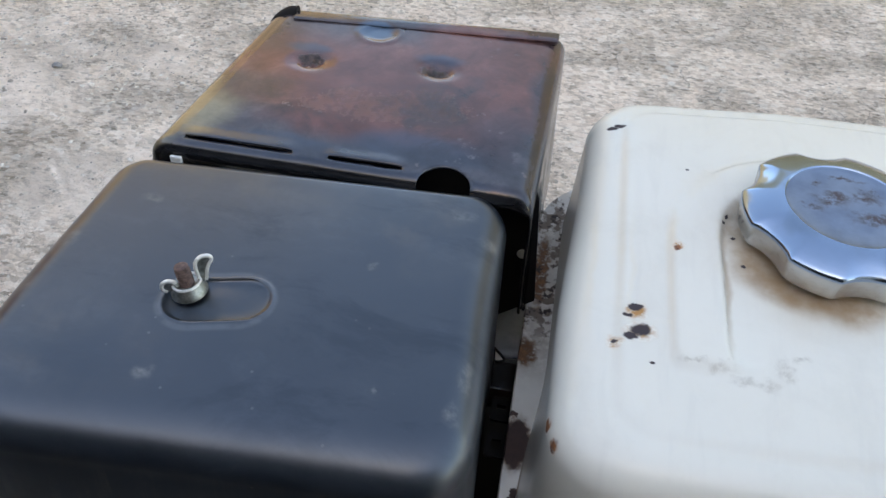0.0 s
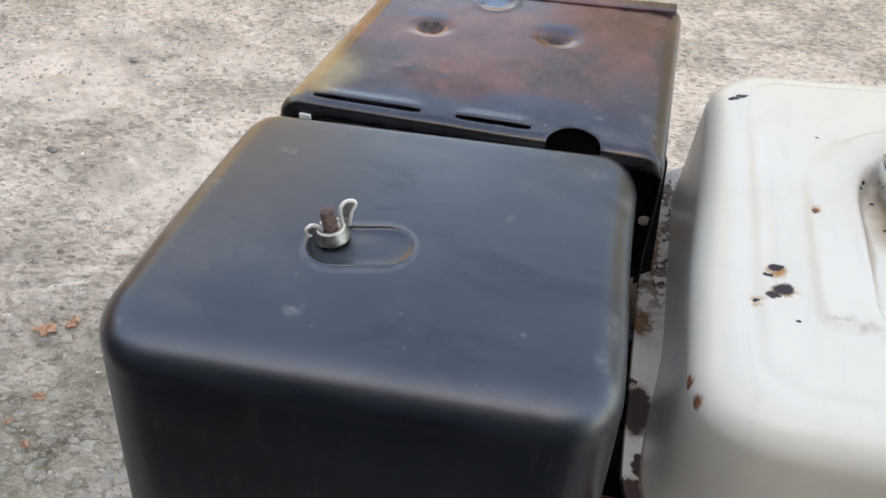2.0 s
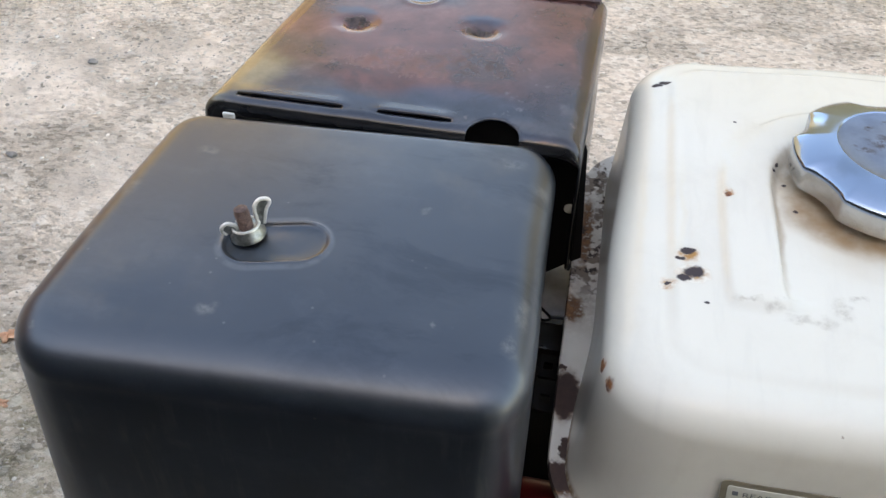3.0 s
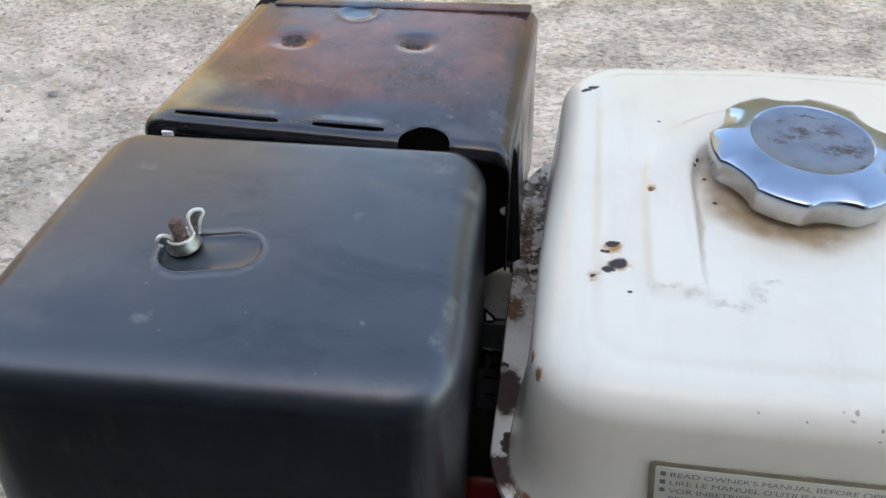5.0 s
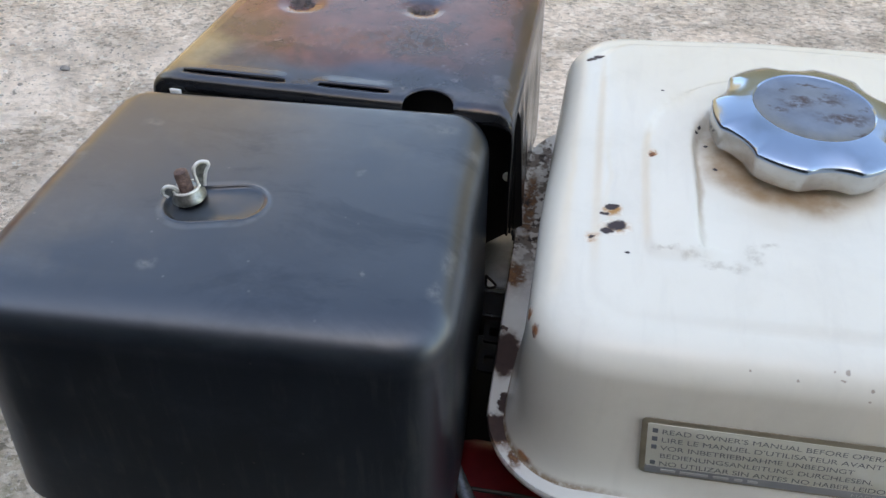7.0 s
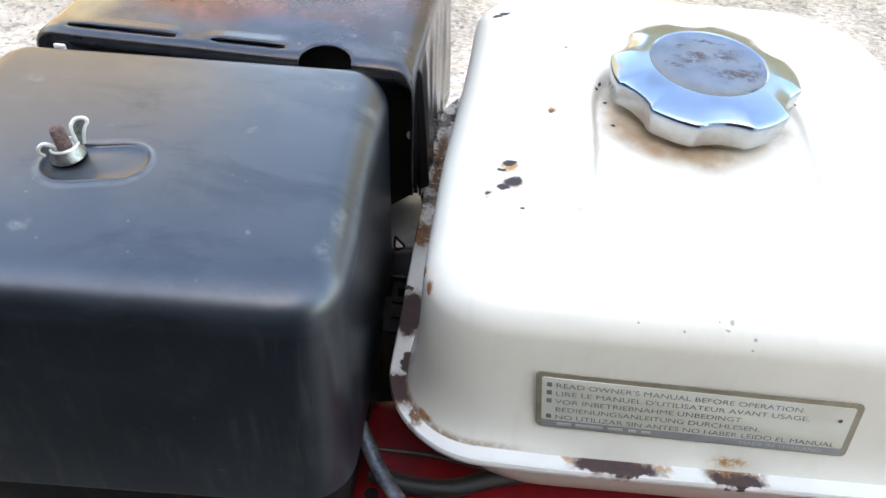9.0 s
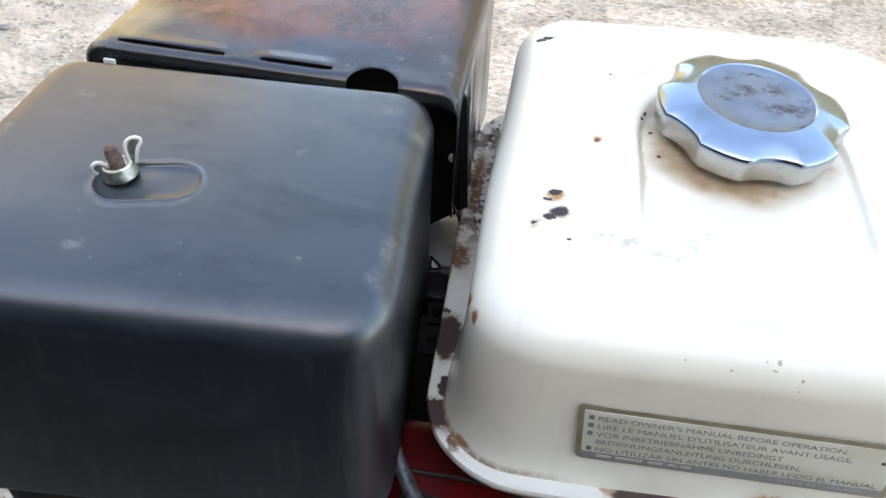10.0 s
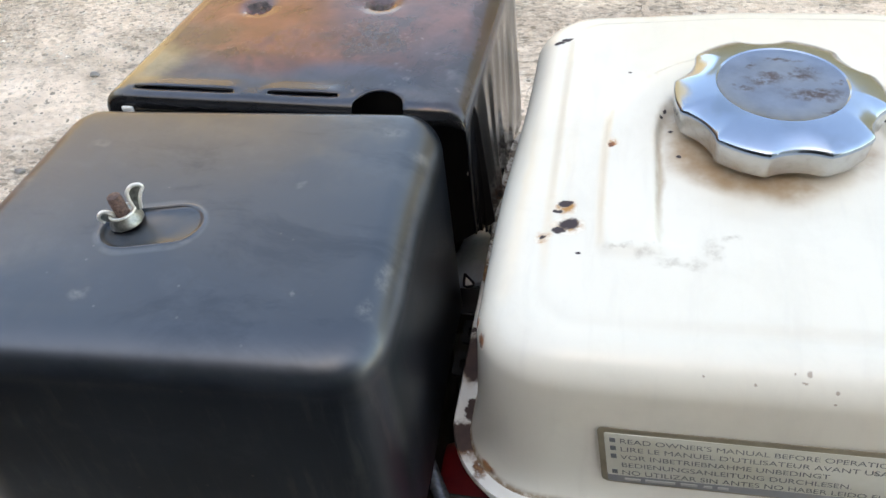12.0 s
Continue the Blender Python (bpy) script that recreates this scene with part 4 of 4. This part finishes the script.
box(bm, -0.1345, -0.1300, 0.2522, 0.2534, 0.4480, 0.4536, 0.0003, 1)
part("tab", bm, PALE, shield, "bare bright metal tab")

# --- fuel tank
TX0, TX1, TY0, TY1 = 0.0122, 0.2010, 0.1555, 0.3650
TZ0, TWALL, TTOP, TR = 0.3785, 0.4300, 0.4437, 0.0137
CAPX, CAPY = 0.1040, 0.2660


def bow(x, y):
    """The front runs slightly askew, the back more so on the muffler's side."""
    f = min(1.0, max(0.0, (0.345 - y) / 0.19))
    return y + max(0.0, x - 0.06) * 0.040 - (1 - f) * 0.10 * max(0.0, 0.10 - x)


def tank_loop(grow, z, r, tuck=0.0, bulge=0.0):
    """One level of the tank; tuck draws the wall beside the muffler in towards the back, bulge swells it out."""
    out = []
    for x, y in rrect(TX0 - grow, TX1 + grow, TY0 - grow, TY1 + grow, (r, r, r * 2.2, r), 14, 16):
        inward = (tuck * step(0.185, 0.250, y) - bulge * step(0.300, 0.225, y) + bulge * 0.4 * step(0.27, 0.33, y)) * step(0.050, 0.020, x)
        out.append((x + inward, bow(x, y), z))
    return out


def tank_height(x, y):
    """The crown, the pressed horseshoe round the filler and the sunk field inside it."""
    d = math.hypot(x - 0.104, y - 0.256) if y > 0.256 else math.hypot(x - 0.104, max(0.0, 0.214 - y))
    h = 0.0065 * (1 - ((x - 0.104) / 0.09) ** 2) * (1 - ((y - 0.262) / 0.1) ** 2)
    ends = step(0.1990, 0.2040, y)
    band = step(0.0570, 0.0542, d) * step(0.0377, 0.0390, d)
    h += 0.0019 * band * ends * (1 - 0.75 * step(0.130, 0.155, x))
    h -= 0.0009 * step(0.0390, 0.0374, d) * step(0.192, 0.222, y)
    h -= 0.0006 * step(0.0040, 0.0, abs(x - 0.0360)) * step(0.20, 0.22, y) * step(0.30, 0.28, y)
    return h


bm = bmesh.new()
loops = []
for k in range(9):
    t = k / 8
    loops.append(tank_loop(-0.0040 * t + 0.0028 * (1 - t) ** 6, TZ0 + (TWALL - TZ0) * t, 0.0270 - 0.002 * t, 0.0028 * (1 - t) ** 6 + 0.0030 * (1 - t), 0.0028 * t))
for k in range(1, 13):
    a = radians(90 * k / 12)
    loops.append(tank_loop(-0.0040 - TR * (1 - math.cos(a)), TWALL + TR * math.sin(a), max(0.010, 0.0250 - 0.011 * (1 - math.cos(a))), 0.0, 0.0028 * math.cos(a)))
last = loops[-1]
mid = Vector((0.106, 0.262))
for k in range(1, 81):
    t = k / 81
    ring = []
    for x, y, z in last:
        px, py = x + (mid.x - x) * t, y + (mid.y - y) * t
        ring.append((px, py, TTOP + tank_height(px, py) * step(0.0, 0.06, t)))
    loops.append(ring)
loft(bm, loops, False, True)
tank = part("fuel_tank", bm, PAINT, engine, "cream-white enamelled fuel tank with rust spots", sharp=70)

bm = bmesh.new()
rim = [(-0.008, 0.3790), (0.0058, 0.3786), (0.0076, 0.3790), (0.0086, 0.3796), (0.0091, 0.3785), (0.0089, 0.3765), (0.0076, 0.3756), (-0.004, 0.3756)]
loft(bm, [tank_loop(g, z, 0.0270 + g) for g, z in rim] + [tank_loop(rim[0][0], rim[0][1], 0.0270 + rim[0][0])])
part("flange", bm, RIM, tank, "white seam flange with dark rust patches", sharp=50)
bm = bmesh.new()
low = [(0.003, 0.3762, 0.031), (0.0025, 0.3700, 0.036), (0.001, 0.3600, 0.042), (-0.002, 0.3500, 0.045), (-0.006, 0.3420, 0.046), (-0.013, 0.3340, 0.044), (-0.022, 0.3295, 0.040), (-0.034, 0.3275, 0.036)]
loft(bm, [tank_loop(g, z, r) for g, z, r in low], False, True)
part("lower_shell", bm, PAINT, tank)

# --- filler neck and cap
bm = bmesh.new()
turned(bm, [(0.0250, 0.4440), (0.0250, 0.4500), (0.0225, 0.4515), (0.0220, 0.4560)], 40, (CAPX, CAPY, 0))
part("filler_neck", bm, PAINT, engine, "white filler neck stained brown")


def lobe(a):
    d = (a - radians(36) + math.pi / 6) % (math.pi / 3) - math.pi / 6
    reach, bite = 1.45, 0.550
    k = bite ** 2 - (reach * math.sin(d)) ** 2
    return min(1.0, reach * math.cos(d) - math.sqrt(k)) if k > 0 else 1.0


def ring_shape(mixed):
    return lambda a: 1 + (lobe(a) - 1) * mixed


def cap_loops(profile, n=216):
    return [[(CAPX + r * ring_shape(w)(a) * math.cos(a), CAPY + r * ring_shape(w)(a) * math.sin(a), z) for a in (2 * math.pi * i / n for i in range(n))] for r, z, w in profile]


bm = bmesh.new()
loft(bm, cap_loops([(0.0200, 0.4540, 0.0), (0.0320, 0.4526, 1.0), (0.0330, 0.4532, 1.0), (0.0334, 0.4550, 1.0), (0.0340, 0.4612, 1.0)]), True, False)
cap = part("filler_cap", bm, CHROME_SIDE, engine, "scalloped chrome filler cap with pitted top", sharp=35)
bm = bmesh.new()
loft(bm, cap_loops([(0.0340, 0.4612, 1.0), (0.0341, 0.4621, 1.0), (0.0336, 0.4629, 1.0), (0.0325, 0.4636, 1.0), (0.0300, 0.4648, 0.85), (0.0265, 0.4660, 0.45), (0.0224, 0.4669, 0.08), (0.0211, 0.4670, 0.0), (0.0206, 0.4666, 0.0)]))
part("cap_bevel", bm, CHROME, cap, "polished chrome rim")
bm = bmesh.new()
loft(bm, cap_loops([(0.0206, 0.4666, 0.0), (0.0190, 0.4663, 0.0), (0.0120, 0.4664, 0.0), (0.0050, 0.4665, 0.0), (0.0008, 0.4665, 0.0)]), False, True)
part("cap_disc", bm, CHROME_DISC, cap, "dulled disc with brown pitting")

# --- warning label on the tank's front
LX0, LX1, LZ0, LZ1 = 0.0520, 0.1545, 0.3920, 0.4187


def on_front(u, v, proud):
    """A point of the label: u along the tank in metres, v upwards, proud of the paint."""
    u, v = u + (LZ1 - v) * 0.13, v - 0.018 * (u - LX0)
    t = (v - TZ0) / (TWALL - TZ0)
    y = TY0 + 0.0043 * t - 0.0007
    return (u, bow(u, y) - proud - 0.0003, v)


def label_piece(name, u0, u1, v0, v1, r, proud, material, parent, label=""):
    b = bmesh.new()
    n = 24
    rows = []
    pts = rrect(u0, u1, v0, v1, r, 4, n)
    loft(b, [[on_front(u, v, p) for u, v in pts] for p in (0.0, proud)] + [[on_front(u + (0.5 * (u0 + u1) - u) * 0.004, v + (0.5 * (v0 + v1) - v) * 0.02, proud + 0.00004) for u, v in pts]], False, True)
    return part(name, b, material, parent, label, sharp=30)


plate = label_piece("warning_label", LX0, LX1, LZ0, LZ1, 0.0022, 0.00025, LABEL_FRAME, engine, "faded owner's manual warning label, bronze border")
label_piece("label_face", LX0 + 0.0019, LX1 - 0.0022, LZ0 + 0.0042, LZ1 - 0.0021, 0.0008, 0.00040, LABEL, plate, "yellowed pale foil")
strip = label_piece("label_strip", LX0 + 0.0019, LX1 - 0.0022, LZ0 + 0.0008, LZ0 + 0.0041, 0.0006, 0.00040, STRIP, plate)


def writing(text, u, v, height, width, material, parent):
    """A line of the built-in font, laid on the label, at most width long."""
    cu = bpy.data.curves.new("writing", "FONT")
    cu.body, cu.size, cu.offset = text, 1.0, 0.0
    tmp = bpy.data.objects.new("writing_curve", cu)
    scene.collection.objects.link(tmp)
    bpy.context.view_layer.update()
    me = bpy.data.meshes.new_from_object(tmp.evaluated_get(bpy.context.evaluated_depsgraph_get()))
    bpy.data.objects.remove(tmp)
    bpy.data.curves.remove(cu)
    w = max(q.co.x for q in me.vertices)
    for q in me.vertices:
        q.co = on_front(u + q.co.x / w * width, v + q.co.y * height / 0.73, 0.00052)
    me.materials.append(material)
    ob = new("writing", me)
    ob.parent = parent
    return ob


LINES = [("READ OWNER'S MANUAL BEFORE OPERATION.", 1, 0.0785), ("LIRE LE MANUEL D'UTILISATEUR AVANT USAGE.", 1, 0.0807), ("VOR INBETRIEBNAHME UNBEDINGT", 1, 0.0597),
         ("BEDIENUNGSANLEITUNG DURCHLESEN.", 0, 0.0662), ("NO UTILIZAR SIN ANTES NO HABER LEIDO EL MANUAL", 1, 0.0915)]
for k, (text, mark, width) in enumerate(LINES):
    v = 0.4124 - 0.00388 * k
    writing(text, 0.0582, v, 0.0023, width, INK, plate)
    if mark:
        label_piece("bullet", 0.0554, 0.0571, v + 0.0002, v + 0.0021, 0.0001, 0.00052, INK, plate)
writing("MADE IN THAILAND", 0.1190, LZ0 + 0.0017, 0.0016, 0.0270, PRINT, plate)
for u0, u1 in ((0.0590, 0.0638), (0.0652, 0.0742), (0.0758, 0.0808), (0.0826, 0.0852), (0.0868, 0.0900)):
    label_piece("print_bar", u0, u1, LZ0 + 0.0019, LZ0 + 0.0030, 0.0002, 0.00052, PRINT, plate)
label_piece("rust_fleck", 0.1478, 0.1492, 0.4094, 0.4109, 0.0006, 0.00055, RUSTY, plate)

# --- what shows below, between cover and tank
bm = bmesh.new()
box(bm, -0.014, 0.195, 0.120, 0.209, 0.060, 0.3220, 0.012, 4)
part("fan_shroud", bm, RED, engine, "dark red enamelled fan shroud")
bm = bmesh.new()
box(bm, -0.140, 0.185, 0.200, 0.340, 0.055, 0.300, 0.015, 3)
part("crankcase", bm, SOOT, engine)
for fx in (-0.09, 0.14):
    bm = bmesh.new()
    box(bm, fx - 0.025, fx + 0.025, 0.125, 0.335, 0.0, 0.062, 0.006, 2)
    part("foot", bm, SOOT, engine)
bm = bmesh.new()
tube(bm, smoothed([(-0.0120, 0.1860, 0.3380), (-0.0075, 0.1780, 0.3370), (0.0020, 0.1630, 0.3350), (0.0100, 0.1530, 0.3350), (0.0210, 0.1400, 0.3330)]), 0.0031, 10, 0.45)
part("lever", bm, ROD, engine, "worn steel control lever")
bm = bmesh.new()
tube(bm, smoothed([(-0.0080, 0.1735, 0.3340), (0.0000, 0.1720, 0.3350), (0.0210, 0.1720, 0.3350), (0.0360, 0.1710, 0.3340), (0.0620, 0.1720, 0.3260)]), 0.0009, 8)
part("cable", bm, RUBBER, engine, "thin black control cable")
bm = bmesh.new()
tube(bm, smoothed([(-0.002, 0.1650, 0.3290), (0.0130, 0.1620, 0.3280), (0.0310, 0.1630, 0.3280), (0.0460, 0.1690, 0.3280), (0.0700, 0.1780, 0.3240)]), 0.0036, 12)
part("hose", bm, RUBBER, engine, "black rubber fuel hose")
bm = bmesh.new()
turned(bm, [(0.0026, 0.0), (0.0030, 0.0006), (0.0012, 0.0007)], 14, (-0.0005, 0.1585, 0.3221))
part("shroud_hole", bm, SOOT, engine)
# carburettor plate and clips in the gap
bm = bmesh.new()
loft(bm, [[(x, y, z - 0.12 * (y - 0.285)) for x, z in ((-0.024, 0.340), (-0.014, 0.347), (-0.004, 0.352), (0.006, 0.353), (0.016, 0.346), (0.024, 0.336))] for y in (0.268, 0.272, 0.285, 0.300, 0.316)], closed=False)
plate_ob = part("carburettor_bracket", bm, GREY, engine, "grey cast carburettor bracket")
sol = plate_ob.modifiers.new("sheet", "SOLIDIFY")
sol.thickness, sol.offset = 0.003, -1
bm = bmesh.new()
box(bm, -0.020, 0.008, 0.2510, 0.2670, 0.335, 0.3500, 0.0012, 2)
part("carburettor_flange", bm, GLOSS, engine, "black flange with worn bright edges")
for cy, cz in ((0.2160, 0.3620), (0.2370, 0.3560)):
    bm = bmesh.new()
    pts = rrect(-0.0045, 0.0090, cy - 0.0060, cy + 0.0060, 0.0015, 3, 3)
    hole = rrect(-0.0022, 0.0020, cy - 0.0026, cy + 0.0020, 0.0006, 3, 3)
    loft(bm, [[(x, y, z) for x, y in p] for p, z in ((pts, cz), (hole, cz), (hole, cz - 0.0015), (pts, cz - 0.0015), (pts, cz))])
    part("bracket_clip", bm, SOOT, engine, "black steel clip with square hole", sharp=30)
bm = bmesh.new()
tri = [(-0.0072, 0.2615, 0.365), (-0.0022, 0.2560, 0.365), (-0.0062, 0.2545, 0.365)]
tube(bm, smoothed(tri + tri[:1], 6), 0.0006, 8)
hook = part("wire_hook", bm, SOOT, engine, "bent black wire hook")
# pale triangle that fills the wire's outline
bm = bmesh.new()
loft(bm, [[(x, y, z) for x, y, _ in tri] for z in (0.3635, 0.3641)], True, True)
part("pale_triangle", bm, PALE, hook, "small pale triangle inside the wire outline")
bm = bmesh.new()
box(bm, 0.060, 0.170, 0.200, 0.320, 0.297, 0.3290, 0.006, 2)
part("tank_bracket", bm, SOOT, engine)

# ---------------------------------------------------------------- small things on the ground
rng = random.Random(4)


def stone_mesh(name, r, flat, seed, material):
    b = bmesh.new()
    bmesh.ops.create_icosphere(b, subdivisions=2, radius=r)
    s = random.Random(seed)
    o = Vector((s.random() * 50, s.random() * 50, s.random() * 50))
    for v in b.verts:
        k = 1 + 0.5 * noise.noise(v.co / r * 0.9 + o)
        v.co = Vector((v.co.x * k, v.co.y * k * 0.75, max(v.co.z * k * flat, -r * flat * 0.5)))
    return mesh_of(name, b, material, True, 30)


for k, (x, y, r, turn) in enumerate(((-0.691, 0.923, 0.0075, 20), (-0.681, 0.703, 0.0075, -10))):
    ob = new("pebble", stone_mesh("pebble", r, 0.55, 11 + k, SLATE))
    ob.matrix_world = pose(x, y, r * 0.24, 0, 0, turn)
    tagged(ob, "small dark grey stone lying on the concrete", "stone", group="loose stones on the yard")


def leaf_mesh(seed, size):
    s = random.Random(seed)
    b = bmesh.new()
    n = 22
    rim_pts = []
    for i in range(n):
        a = 2 * math.pi * i / n
        r = size * (0.62 + 0.38 * abs(math.sin(a * 2.5 + 0.3))) * (0.85 + 0.3 * s.random())
        rim_pts.append((r * math.cos(a), r * 0.7 * math.sin(a)))
    loops = []
    for f in (1.0, 0.6, 0.25, 0.02):
        loops.append([(x * f, y * f, size * (0.20 * f * f * math.sin(3 * math.atan2(y, x) + seed) + 0.22 + 0.10 * math.sin(9 * x / size))) for x, y in rim_pts])
    loft(b, loops, False, True)
    return mesh_of("dry_leaf", b, LEAF, True, 60)


for k, (x, y, size, turn) in enumerate(((-0.519, 0.440, 0.0115, 30), (-0.499, 0.455, 0.0090, 80), (-0.479, 0.367, 0.0070, 10), (-0.491, 0.336, 0.0040, 60), (-0.462, 0.3185, 0.0055, 120))):
    ob = new("dry_leaf", leaf_mesh(30 + k, size))
    ob.matrix_world = pose(x, y, 0.0005, 0, 0, turn)
    sol = ob.modifiers.new("leaf", "SOLIDIFY")
    sol.thickness = 0.0004
    tagged(ob, "small curled orange-brown dry leaf on the concrete", "leaf", group="dry leaves on the yard")

# aggregate standing proud of the worn concrete
verts, faces = [], []
for k in range(46000):
    if k < 37000:
        x, y = rng.uniform(-1.25, -0.15), rng.uniform(0.2, 1.9)
    else:
        x, y = rng.uniform(-0.4, 1.6), rng.uniform(0.5, 2.2)
    if noise.noise(Vector((x * 3.1, y * 3.1, 3.0))) < rng.uniform(-0.5, 0.45):
        continue
    r = (0.0010 + 0.0034 * rng.random() ** 3) * (0.55 + 0.45 * step(0.35, 0.65, math.hypot(x + 0.42, y - 0.25)))
    a0 = rng.random() * 6.28
    base = len(verts)
    sx, sy = 1, rng.uniform(0.5, 1.0)
    n = 6
    for f, z in ((1.0, -0.0003), (0.85, r * 0.18), (0.4, r * 0.28)):
        for i in range(n):
            a = 6.2832 * i / n
            rr = r * f * (0.8 + 0.4 * rng.random())
            px, py = rr * math.cos(a) * sx, rr * math.sin(a) * sy
            verts.append((x + px * math.cos(a0) - py * math.sin(a0), y + px * math.sin(a0) + py * math.cos(a0), z))
    for ring in (0, 1):
        for i in range(n):
            j = (i + 1) % n
            faces.append((base + ring * n + i, base + ring * n + j, base + ring * n + n + j, base + ring * n + n + i))
    faces.append(tuple(base + 2 * n + i for i in range(n)))
me = bpy.data.meshes.new("aggregate")
me.from_pydata(verts, [], faces)
me.materials.append(STONE)
tagged(new("aggregate", me), "pale stone grit standing out of the worn concrete", "gravel", kind="stuff")
